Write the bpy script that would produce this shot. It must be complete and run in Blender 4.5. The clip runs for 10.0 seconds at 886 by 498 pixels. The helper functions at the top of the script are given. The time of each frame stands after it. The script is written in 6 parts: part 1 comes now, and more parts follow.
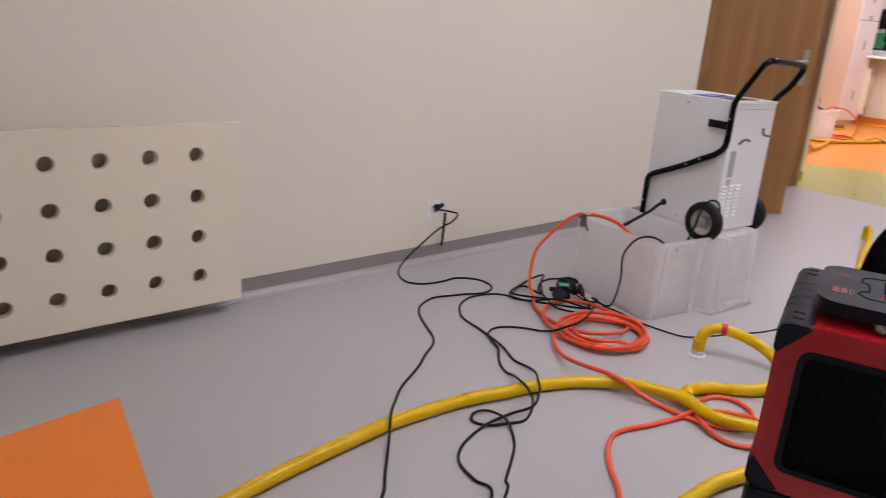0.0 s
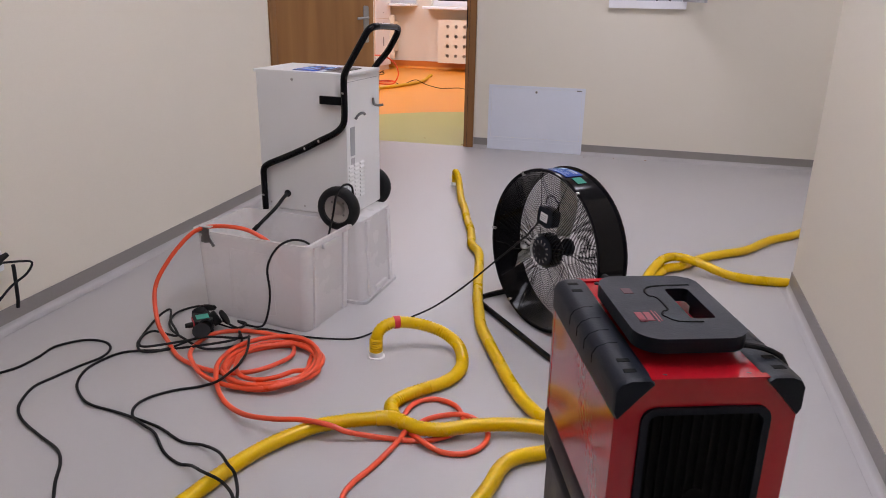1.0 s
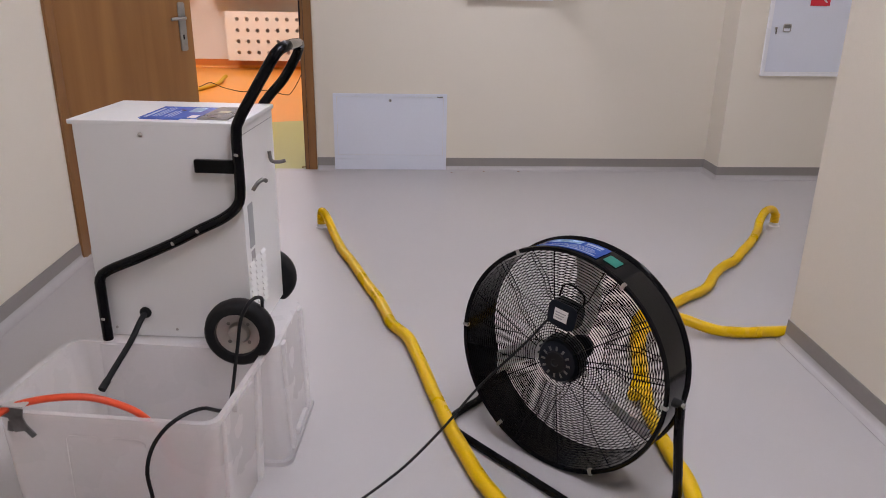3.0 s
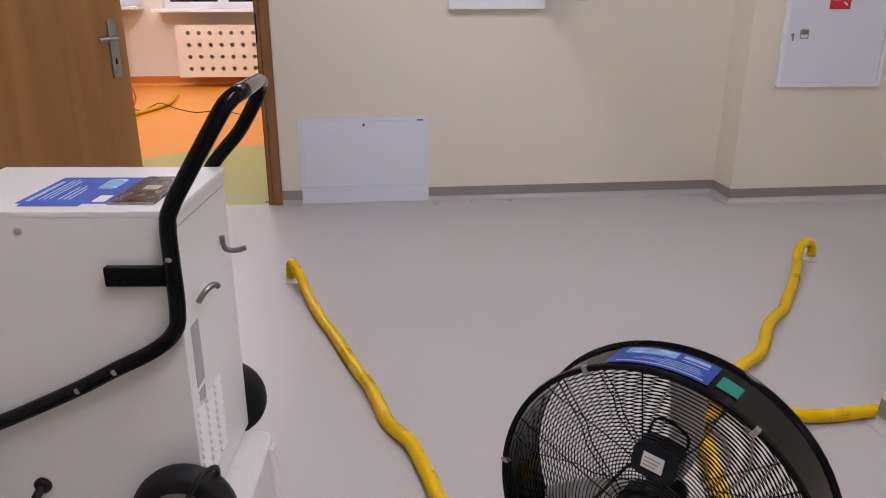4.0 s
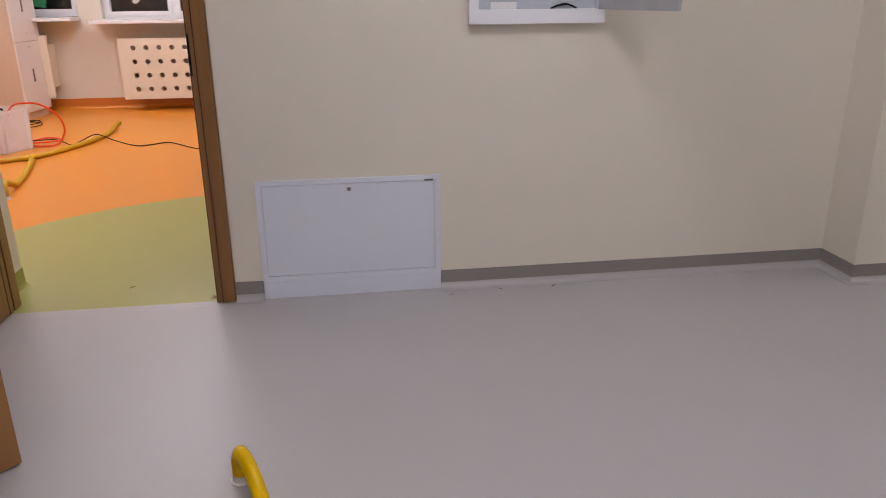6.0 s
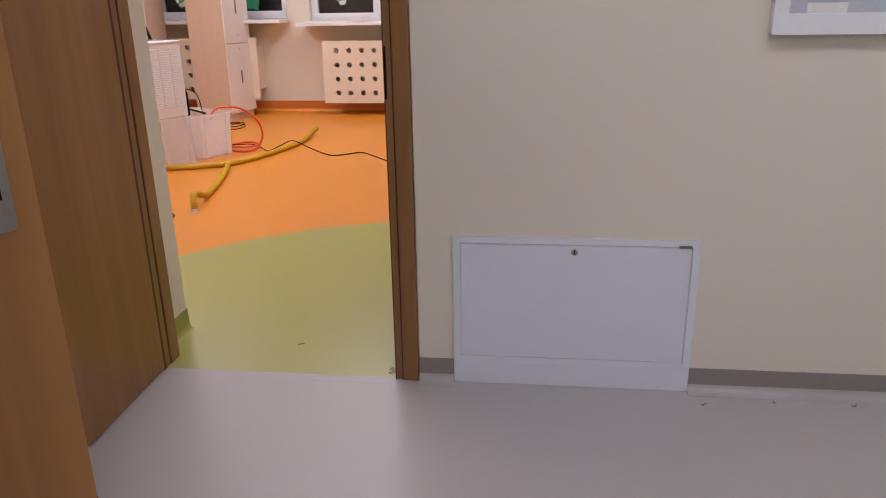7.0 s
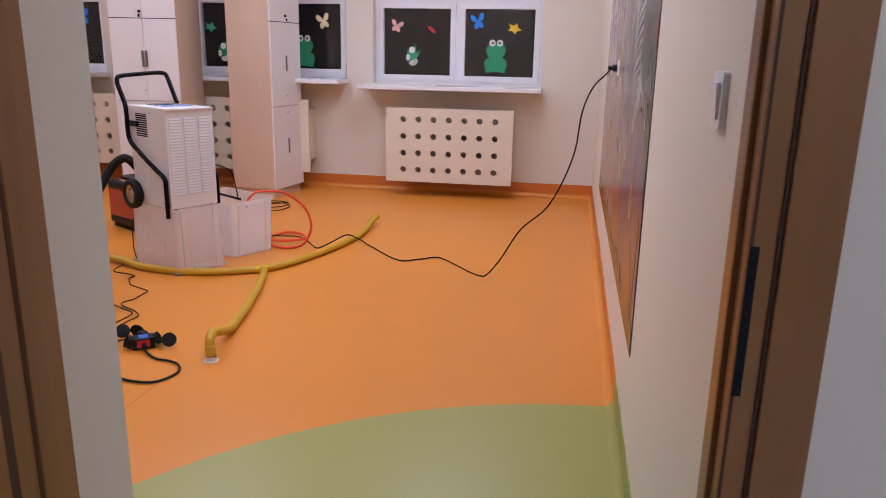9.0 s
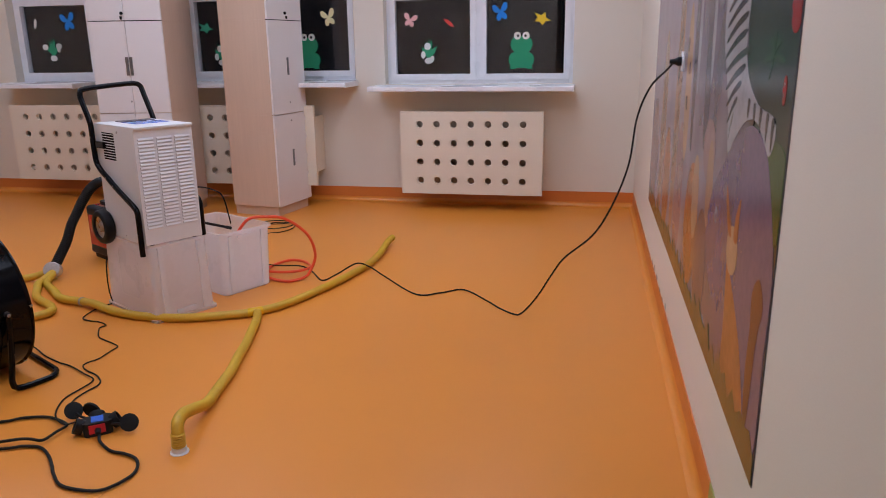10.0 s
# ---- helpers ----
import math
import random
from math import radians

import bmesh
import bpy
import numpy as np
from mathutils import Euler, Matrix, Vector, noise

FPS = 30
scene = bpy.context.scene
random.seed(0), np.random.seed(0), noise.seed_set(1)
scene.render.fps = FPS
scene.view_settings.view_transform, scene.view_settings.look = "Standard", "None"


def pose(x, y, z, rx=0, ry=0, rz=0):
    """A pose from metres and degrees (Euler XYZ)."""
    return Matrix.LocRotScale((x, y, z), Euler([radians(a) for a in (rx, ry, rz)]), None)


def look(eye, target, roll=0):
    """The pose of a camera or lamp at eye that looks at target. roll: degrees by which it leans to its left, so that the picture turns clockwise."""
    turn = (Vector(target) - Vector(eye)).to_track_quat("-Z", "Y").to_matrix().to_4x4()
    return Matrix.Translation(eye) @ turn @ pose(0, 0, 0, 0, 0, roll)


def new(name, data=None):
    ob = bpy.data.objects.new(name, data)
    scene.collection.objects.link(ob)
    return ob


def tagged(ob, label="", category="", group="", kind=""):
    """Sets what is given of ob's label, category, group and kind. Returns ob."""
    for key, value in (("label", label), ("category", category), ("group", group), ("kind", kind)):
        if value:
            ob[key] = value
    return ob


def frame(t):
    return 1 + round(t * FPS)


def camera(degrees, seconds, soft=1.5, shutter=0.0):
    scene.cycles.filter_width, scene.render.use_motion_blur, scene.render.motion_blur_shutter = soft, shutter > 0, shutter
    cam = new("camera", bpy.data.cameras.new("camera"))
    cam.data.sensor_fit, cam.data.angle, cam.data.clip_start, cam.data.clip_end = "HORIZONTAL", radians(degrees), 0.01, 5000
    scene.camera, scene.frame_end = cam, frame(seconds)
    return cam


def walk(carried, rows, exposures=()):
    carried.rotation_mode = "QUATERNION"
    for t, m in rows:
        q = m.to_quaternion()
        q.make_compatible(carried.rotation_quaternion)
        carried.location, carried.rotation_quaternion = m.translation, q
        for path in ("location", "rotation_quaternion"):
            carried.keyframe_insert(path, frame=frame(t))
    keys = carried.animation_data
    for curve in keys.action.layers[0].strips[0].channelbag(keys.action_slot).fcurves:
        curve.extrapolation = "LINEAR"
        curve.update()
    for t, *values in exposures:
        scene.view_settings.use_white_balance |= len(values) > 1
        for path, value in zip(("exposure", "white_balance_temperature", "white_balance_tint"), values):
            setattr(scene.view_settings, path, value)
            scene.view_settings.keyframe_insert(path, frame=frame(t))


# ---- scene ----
cam = camera(62.0, 10.0, soft=0.95, shutter=0.12)
PATH = [
    (0, (-0.118, 0.433, 1.254), (-1.547, 1.693, 0.644), 4.2),
    (0.2, (-0.27, 0.481, 1.271), (-1.437, 1.985, 0.66), 4.1),
    (0.5, (-0.427, 0.55, 1.296), (-1.158, 2.306, 0.679), 3.3),
    (1, (-0.626, 0.73, 1.292), (-1.101, 2.557, 0.631), 1.1),
    (1.5, (-0.842, 0.887, 1.301), (-1.206, 2.734, 0.625), 0.5),
    (2, (-1.113, 1.082, 1.312), (-1.169, 2.964, 0.637), 0.8),
    (2.2, (-1.175, 1.177, 1.306), (-1.184, 3.056, 0.62), 0.9),
    (3.3, (-1.412, 1.894, 1.32), (-1.283, 3.769, 0.636), 0.8),
    (3.5, (-1.442, 2.013, 1.329), (-1.294, 3.889, 0.653), 0.6),
    (4, (-1.45, 2.36, 1.308), (-1.256, 4.236, 0.641), 0.0),
    (4.5, (-1.473, 2.713, 1.31), (-1.263, 4.59, 0.653), 0.2),
    (5, (-1.518, 3.064, 1.338), (-1.104, 4.909, 0.687), 0.0),
    (5.2, (-1.516, 3.185, 1.339), (-1.07, 5.021, 0.682), 0.0),
    (6.3, (-1.491, 4.07, 1.317), (-1.394, 5.957, 0.663), -0.8),
    (6.5, (-1.519, 4.247, 1.327), (-1.545, 6.139, 0.678), -0.9),
    (7, (-1.624, 4.657, 1.317), (-1.852, 6.533, 0.664), -1.0),
    (7.5, (-1.795, 5.044, 1.327), (-2.175, 6.9, 0.684), -0.8),
    (8, (-1.98, 5.412, 1.353), (-2.375, 7.266, 0.718), -0.7),
    (8.5, (-2.14, 5.854, 1.35), (-2.542, 7.734, 0.797), -0.2),
    (9, (-2.271, 6.237, 1.35), (-2.592, 8.142, 0.834), 1.1),
    (9.5, (-2.35, 6.616, 1.343), (-2.627, 8.529, 0.828), 0.8),
    (10, (-2.417, 6.989, 1.359), (-2.797, 8.88, 0.83), -0.8),
]
EXPOSURES = [(0.0, 0.17, 7250, 15), (0.5, 0.06, 7150, 14), (1.0, 0.06, 7150, 14), (2.0, 0.05, 7150, 14), (4.0, 0.0, 7350, 13), (5.0, -0.13, 7400, 13), (6.5, -0.29, 7450, 14), (7.5, -0.33, 7100, 14), (8.5, -0.37, 6500, 16), (9.2, -0.58, 6050, 12), (10.0, -0.74, 5880, 7)]
walk(cam, [(t, look(eye, target, roll)) for t, eye, target, roll in PATH], EXPOSURES)

# ---- light: night outside, ceiling panels inside ----
night = bpy.data.worlds.new("night")
night.use_nodes = True
night.node_tree.nodes["Background"].inputs[0].default_value = (0.10, 0.12, 0.18, 1)
night.node_tree.nodes["Background"].inputs[1].default_value = 0.03
scene.world = night
HALL_GLOW, CLASS_GLOW = 16.0, 4.96
HALL_TINT, CLASS_TINT = (0.90, 0.95, 1.15), (0.925, 0.97, 1.16)


# ---- materials ----
def mat(name, col, rough=0.5, metal=0.0, var=0.06, big=1.5, fine=90.0, bump=0.15, dist=0.001, coat=0.0, spec=0.5, rvar=0.08):
    m = bpy.data.materials.new(name)
    m.use_nodes = True
    n, l = m.node_tree.nodes, m.node_tree.links
    b = n["Principled BSDF"]
    tc = n.new("ShaderNodeTexCoord")
    a, f = n.new("ShaderNodeTexNoise"), n.new("ShaderNodeTexNoise")
    a.inputs["Scale"].default_value, f.inputs["Scale"].default_value = big, fine
    a.inputs["Detail"].default_value, f.inputs["Detail"].default_value = 4, 3
    for q in (a, f):
        l.new(tc.outputs["Object"], q.inputs["Vector"])
    add = n.new("ShaderNodeMath")
    add.operation = "ADD"
    l.new(a.outputs["Fac"], add.inputs[0])
    l.new(f.outputs["Fac"], add.inputs[1])
    ramp = n.new("ShaderNodeMapRange")
    ramp.inputs["From Min"].default_value, ramp.inputs["From Max"].default_value = 0.6, 1.4
    ramp.inputs["To Min"].default_value, ramp.inputs["To Max"].default_value = 1 - var, 1 + var
    l.new(add.outputs[0], ramp.inputs["Value"])
    sc = n.new("ShaderNodeVectorMath")
    sc.operation = "SCALE"
    sc.inputs[0].default_value = col
    l.new(ramp.outputs["Result"], sc.inputs["Scale"])
    l.new(sc.outputs["Vector"], b.inputs["Base Color"])
    rr = n.new("ShaderNodeMapRange")
    rr.inputs["From Min"].default_value, rr.inputs["From Max"].default_value = 0.3, 0.7
    rr.inputs["To Min"].default_value, rr.inputs["To Max"].default_value = max(rough - rvar, 0.02), min(rough + rvar, 1)
    l.new(a.outputs["Fac"], rr.inputs["Value"])
    l.new(rr.outputs["Result"], b.inputs["Roughness"])
    b.inputs["Metallic"].default_value = metal
    b.inputs["Specular IOR Level"].default_value = spec
    b.inputs["Coat Weight"].default_value = coat
    if bump:
        bp = n.new("ShaderNodeBump")
        bp.inputs["Strength"].default_value, bp.inputs["Distance"].default_value = bump, dist
        l.new(f.outputs["Fac"], bp.inputs["Height"])
        l.new(bp.outputs["Normal"], b.inputs["Normal"])
    return m


def wood(name, dark, light, rough=0.35, axis=2, grain=60.0, coat=0.15):
    m = mat(name, light, rough, var=0.03, fine=200, bump=0.05)
    n, l = m.node_tree.nodes, m.node_tree.links
    b = n["Principled BSDF"]
    tc, mp, nz, n2 = n.new("ShaderNodeTexCoord"), n.new("ShaderNodeMapping"), n.new("ShaderNodeTexNoise"), n.new("ShaderNodeTexNoise")
    s = [1.0, 1.0, 1.0]
    s[axis] = 0.045
    mp.inputs["Scale"].default_value = s
    l.new(tc.outputs["Object"], mp.inputs["Vector"])
    nz.inputs["Scale"].default_value, nz.inputs["Detail"].default_value, nz.inputs["Distortion"].default_value = grain, 6, 0.6
    n2.inputs["Scale"].default_value, n2.inputs["Detail"].default_value = grain * 0.12, 3
    l.new(mp.outputs["Vector"], nz.inputs["Vector"])
    l.new(mp.outputs["Vector"], n2.inputs["Vector"])
    mx = n.new("ShaderNodeMath")
    mx.operation = "MULTIPLY_ADD"
    mx.inputs[1].default_value = 0.55
    l.new(nz.outputs["Fac"], mx.inputs[0])
    half = n.new("ShaderNodeMath")
    half.operation = "MULTIPLY"
    half.inputs[1].default_value = 0.45
    l.new(n2.outputs["Fac"], half.inputs[0])
    l.new(half.outputs[0], mx.inputs[2])
    cr = n.new("ShaderNodeValToRGB")
    cr.color_ramp.elements[0].position, cr.color_ramp.elements[1].position = 0.36, 0.64
    cr.color_ramp.elements[0].color, cr.color_ramp.elements[1].color = (*dark, 1), (*light, 1)
    l.new(mx.outputs[0], cr.inputs["Fac"])
    l.new(cr.outputs["Color"], b.inputs["Base Color"])
    b.inputs["Coat Weight"].default_value = coat
    return m


def glow(name, col, strength):
    m = bpy.data.materials.new(name)
    m.use_nodes = True
    b = m.node_tree.nodes["Principled BSDF"]
    b.inputs["Base Color"].default_value = (*col, 1)
    b.inputs["Emission Color"].default_value = (*col, 1)
    b.inputs["Emission Strength"].default_value = strength
    return m


M_WALL = mat("cream_wall_paint", (0.738, 0.686, 0.594), 0.55, var=0.035, big=0.7, fine=260, bump=0.12, dist=0.0008)
M_CEIL = mat("white_ceiling_paint", (0.8, 0.79, 0.77), 0.8, var=0.03)
M_HALL = mat("grey_vinyl_floor", (0.425, 0.408, 0.41), 0.38, var=0.05, big=0.9, fine=420, bump=0.0, rvar=0.012)
M_BASE = mat("grey_vinyl_skirting", (0.25, 0.23, 0.218), 0.4, var=0.05)
M_ORANGE = mat("orange_vinyl_floor", (0.735, 0.27, 0.034), 0.33, spec=0.42, var=0.05, big=0.8, fine=420, bump=0.0, rvar=0.012)
M_ORANGE_BASE = mat("orange_vinyl_skirting", (0.62, 0.18, 0.03), 0.4, var=0.05)
M_GREEN = mat("green_vinyl_floor", (0.36, 0.36, 0.10), 0.30, var=0.05, big=0.8, fine=420, bump=0.0, rvar=0.012)
M_GREEN_BASE = mat("green_vinyl_skirting", (0.30, 0.32, 0.08), 0.4, var=0.05)
M_DOOR = wood("brown_beech_veneer", (0.215, 0.092, 0.026), (0.335, 0.153, 0.048), grain=11.0)
M_FRAME = wood("brown_beech_frame", (0.215, 0.095, 0.030), (0.285, 0.130, 0.043), grain=30.0)
M_BEECH = wood("pale_beech_board", (0.60, 0.448, 0.335), (0.64, 0.482, 0.362), 0.5, coat=0.0)
M_BOARD = mat("cream_board", (0.76, 0.69, 0.56), 0.45, var=0.03, fine=150)
M_CASE = mat("white_powder_coat", (0.72, 0.72, 0.725), 0.4, var=0.025, big=3, fine=600, bump=0.2, dist=0.0005)
M_STEEL_W = mat("white_enamelled_steel", (0.70, 0.735, 0.825), 0.42, var=0.015, big=2, rvar=0.02)
M_PVC = mat("white_pvc", (0.82, 0.83, 0.87), 0.3, var=0.02)
M_BLACK = mat("black_enamel_tube", (0.004, 0.004, 0.005), 0.09, var=0.1, spec=0.14, rvar=0.03)
M_RUBBER = mat("black_rubber", (0.010, 0.010, 0.011), 0.55, var=0.2, big=8, spec=0.2)
M_PLASTIC = mat("dark_grey_plastic", (0.007, 0.0095, 0.016), 0.42, spec=0.18, var=0.2, big=10, fine=300, bump=0.3)
M_YELLOW = mat("yellow_duct_hose", (0.72, 0.44, 0.003), 0.30, spec=0.32, var=0.08, big=6, fine=160, bump=0.25)
M_OCHRE = mat("dusty_yellow_duct_hose", (0.60, 0.36, 0.02), 0.45, var=0.12, big=6, fine=160, bump=0.25)
M_RED_HOSE = mat("orange_red_water_hose", (0.80, 0.085, 0.03), 0.35, var=0.06, big=6)
M_RED = mat("red_enamel", (0.40, 0.010, 0.018), 0.17, var=0.06, big=4, coat=0.3)
M_CHROME = mat("brushed_steel", (0.42, 0.41, 0.40), 0.32, 1.0, var=0.06, big=12)
M_DARKSTEEL = mat("worn_grey_steel", (0.20, 0.20, 0.20), 0.4, 0.8, var=0.2, big=14)
M_SILVER = mat("silver_duct_tape", (0.55, 0.55, 0.57), 0.35, 0.7, var=0.12, big=25)
M_MESHDARK = mat("black_grille_void", (0.004, 0.004, 0.004), 0.8, spec=0.15)
M_BLUE = mat("blue_printed_film", (0.05, 0.14, 0.55), 0.2, var=0.2, big=14)
M_PALEBLUE = mat("pale_blue_print", (0.45, 0.60, 0.85), 0.25, var=0.1)
M_TEAL = mat("teal_sticker", (0.02, 0.35, 0.27), 0.4)
M_PANEL = mat("dark_brown_control_film", (0.035, 0.025, 0.022), 0.3, var=0.25, big=20)
M_WHITEPRINT = mat("white_print", (0.75, 0.75, 0.75), 0.5)
M_REDPRINT = mat("red_print", (0.65, 0.02, 0.04), 0.45)
M_FADEDRED = mat("faded_red_print", (0.22, 0.016, 0.028), 0.4)
M_DULLRED = mat("worn_dark_red_print", (0.07, 0.012, 0.016), 0.5)
M_TABLE = mat("orange_laminate", (0.80, 0.20, 0.02), 0.4, var=0.04)
M_WELD = mat("dark_orange_weld", (0.56, 0.19, 0.03), 0.5)
M_CYAN = mat("pale_cyan_print", (0.30, 0.55, 0.85), 0.25, var=0.3, big=40)
M_CREAMKEY = mat("pale_display", (0.50, 0.48, 0.32), 0.3)
# radiator enamel darkened to stand for the shade behind the cover boards
M_RADIATOR = mat("shade_toned_radiator_enamel", (0.46, 0.39, 0.31), 0.5)
M_HANDLE = mat("dull_steel_handle", (0.33, 0.322, 0.315), 0.35, 1.0, var=0.1, big=12)
M_INNER = mat("grey_inner_cover", (0.46, 0.50, 0.56), 0.45, var=0.05)
M_GROOVE = mat("dark_brown_seal", (0.06, 0.022, 0.009), 0.6)
M_PALE = mat("pale_grey_print_and_slot_shade", (0.50, 0.48, 0.50), 0.3, var=0.15, big=6)
M_GREY = mat("grey_plastic", (0.33, 0.34, 0.36), 0.45, var=0.08)


def plastic_clear(name, col, see, glossy):
    """Milky plastic: part see-through, part scattering, with a soft gloss."""
    m = mat(name, col, glossy, var=0.04, big=5, fine=60, bump=0.2)
    n, l = m.node_tree.nodes, m.node_tree.links
    b, out = n["Principled BSDF"], n["Material Output"]
    tr, clear, m1, m2 = n.new("ShaderNodeBsdfTranslucent"), n.new("ShaderNodeBsdfTransparent"), n.new("ShaderNodeMixShader"), n.new("ShaderNodeMixShader")
    tr.inputs["Color"].default_value = (*col, 1)
    m1.inputs[0].default_value, m2.inputs[0].default_value = 0.5, see
    l.new(b.outputs[0], m1.inputs[1])
    l.new(tr.outputs[0], m1.inputs[2])
    l.new(m1.outputs[0], m2.inputs[1])
    l.new(clear.outputs[0], m2.inputs[2])
    l.new(m2.outputs[0], out.inputs["Surface"])
    return m


M_CRATE = plastic_clear("milky_clear_plastic", (0.96, 0.95, 0.96), 0.50, 0.3)
M_MILKY = plastic_clear("milky_door_plastic", (0.62, 0.64, 0.68), 0.25, 0.3)
M_ALU = mat("pale_grey_aluminium", (0.80, 0.80, 0.80), 0.6, 0.0, var=0.05, big=8)
M_DARKDUCT = mat("dark_grey_flexible_duct", (0.10, 0.10, 0.10), 0.35, 0.7, var=0.3, big=10, fine=120, bump=0.3)
M_GLASS = bpy.data.materials.new("window_glass")
M_GLASS.use_nodes = True
M_GLASS.node_tree.nodes["Principled BSDF"].inputs["Transmission Weight"].default_value = 1.0
M_GLASS.node_tree.nodes["Principled BSDF"].inputs["Roughness"].default_value = 0.02
M_GLASS.node_tree.nodes["Principled BSDF"].inputs["IOR"].default_value = 1.5
M_HALL_LAMP = glow("hall_lamp_diffuser", HALL_TINT, HALL_GLOW)
M_CLASS_LAMP = glow("class_lamp_diffuser", CLASS_TINT, CLASS_GLOW)


# ---- mesh helpers ----
def bx(bm, x0, x1, y0, y1, z0, z1, bevel=0.0, seg=2, m=None):
    """A box into bm, its edges rounded by bevel."""
    tmp = bmesh.new()
    bmesh.ops.create_cube(tmp, size=1.0)
    for v in tmp.verts:
        v.co = Vector((x0 + (v.co.x + 0.5) * (x1 - x0), y0 + (v.co.y + 0.5) * (y1 - y0), z0 + (v.co.z + 0.5) * (z1 - z0)))
    if bevel:
        bmesh.ops.bevel(tmp, geom=tmp.edges[:], offset=bevel, segments=seg, profile=0.5, affect="EDGES")
    return merge(bm, tmp, m)


def merge(bm, tmp, m=None):
    if m is not None:
        tmp.transform(m)
    me = bpy.data.meshes.new("tmp")
    tmp.to_mesh(me)
    tmp.free()
    bm.from_mesh(me)
    bpy.data.meshes.remove(me)
    return bm


def box(x0, x1, y0, y1, z0, z1, bevel=0.0, seg=2, m=None):
    return bx(bmesh.new(), x0, x1, y0, y1, z0, z1, bevel, seg, m)


def lathe(profile, seg=32, m=None, bm=None):
    """Turns (radius, height) pairs round the z axis."""
    tmp = bmesh.new()
    rings = []
    for r, h in profile:
        rings.append([tmp.verts.new((r * math.cos(2 * math.pi * k / seg), r * math.sin(2 * math.pi * k / seg), h)) for k in range(seg)])
    for a, b in zip(rings, rings[1:]):
        for k in range(seg):
            tmp.faces.new((a[k], a[(k + 1) % seg], b[(k + 1) % seg], b[k]))
    if profile[0][0] > 1e-6:
        tmp.faces.new(rings[0][::-1])
    if profile[-1][0] > 1e-6:
        tmp.faces.new(rings[-1])
    bmesh.ops.remove_doubles(tmp, verts=tmp.verts[:], dist=1e-6)
    return merge(bm if bm is not None else bmesh.new(), tmp, m)


def spline(pts, step=0.02):
    """A smooth line through points, sampled about every step metres."""
    p = [Vector(q) for q in pts]
    p = [2 * p[0] - p[1]] + p + [2 * p[-1] - p[-2]]
    out = []
    for i in range(1, len(p) - 2):
        a, b, c, d = p[i - 1], p[i], p[i + 1], p[i + 2]
        n = max(2, int((c - b).length / step))
        for k in range(n):
            t = k / n
            out.append(0.5 * (2 * b + (c - a) * t + (2 * a - 5 * b + 4 * c - d) * t * t + (3 * b - a - 3 * c + d) * t ** 3))
    out.append(p[-2])
    return out


def tube(pts, r, seg=10, ribs=0.0, closed=False, bm=None):
    """A tube of radius r along points; ribs: height of a fine corrugation on every other ring."""
    tmp = bmesh.new()
    n = len(pts)
    tang = []
    for i in range(n):
        if closed:
            d = pts[(i + 1) % n] - pts[i - 1]
        else:
            d = pts[min(i + 1, n - 1)] - pts[max(i - 1, 0)]
        tang.append(d.normalized() if d.length > 1e-9 else Vector((0, 0, 1)))
    up = Vector((0, 0, 1)) if abs(tang[0].z) < 0.9 else Vector((1, 0, 0))
    side = tang[0].cross(up).normalized()
    rings = []
    for i in range(n):
        side = (side - tang[i] * side.dot(tang[i])).normalized()
        up2 = side.cross(tang[i])
        rr = r + (ribs if i % 2 else -ribs)
        rings.append([tmp.verts.new(pts[i] + (side * math.cos(2 * math.pi * k / seg) + up2 * math.sin(2 * math.pi * k / seg)) * rr) for k in range(seg)])
    pairs = list(zip(rings, rings[1:])) + ([(rings[-1], rings[0])] if closed else [])
    for a, b in pairs:
        for k in range(seg):
            f = tmp.faces.new((a[k], b[k], b[(k + 1) % seg], a[(k + 1) % seg]))
            f.smooth = True
    if not closed:
        tmp.faces.new(rings[0])
        tmp.faces.new(rings[-1][::-1])
    return merge(bm if bm is not None else bmesh.new(), tmp)


def link(name, bm, material, smooth=None):
    bmesh.ops.recalc_face_normals(bm, faces=bm.faces[:])
    me = bpy.data.meshes.new(name)
    bm.to_mesh(me)
    bm.free()
    me.materials.append(material)
    if smooth:
        for f in me.polygons:
            f.use_smooth = True
        me.set_sharp_from_angle(angle=radians(smooth))
    ob = new(name, me)
    if smooth and len(me.polygons) < 1500:
        ob.modifiers.new("weighted_normals", "WEIGHTED_NORMAL").keep_sharp = True
    return ob


def part(name, bm, material, parent, label="", smooth=35):
    """One mesh under a thing or a part, in its parent's own coordinates."""
    ob = link(name, bm, material, smooth)
    ob.parent = parent
    return tagged(ob, label)


def thing(name, m, label, category, group="", kind=""):
    ob = new(name)
    ob.empty_display_size = 0.1
    ob.matrix_basis = m
    return tagged(ob, label, category, group, kind)


def solid(name, bm, material, label, category, kind="", smooth=35, group=""):
    return tagged(link(name, bm, material, smooth), label, category, group, kind)

# ---- shared shapes ----
def rrect(w, h, r, n=5, cx=0.0, cy=0.0):
    """The outline of a rounded rectangle, counter-clockwise."""
    out = []
    for sx, sy, a0 in ((1, 1, 0), (-1, 1, 90), (-1, -1, 180), (1, -1, 270)):
        for k in range(n + 1):
            a = radians(a0 + 90 * k / n)
            out.append((cx + sx * (w / 2 - r) + r * math.cos(a), cy + sy * (h / 2 - r) + r * math.sin(a)))
    return out


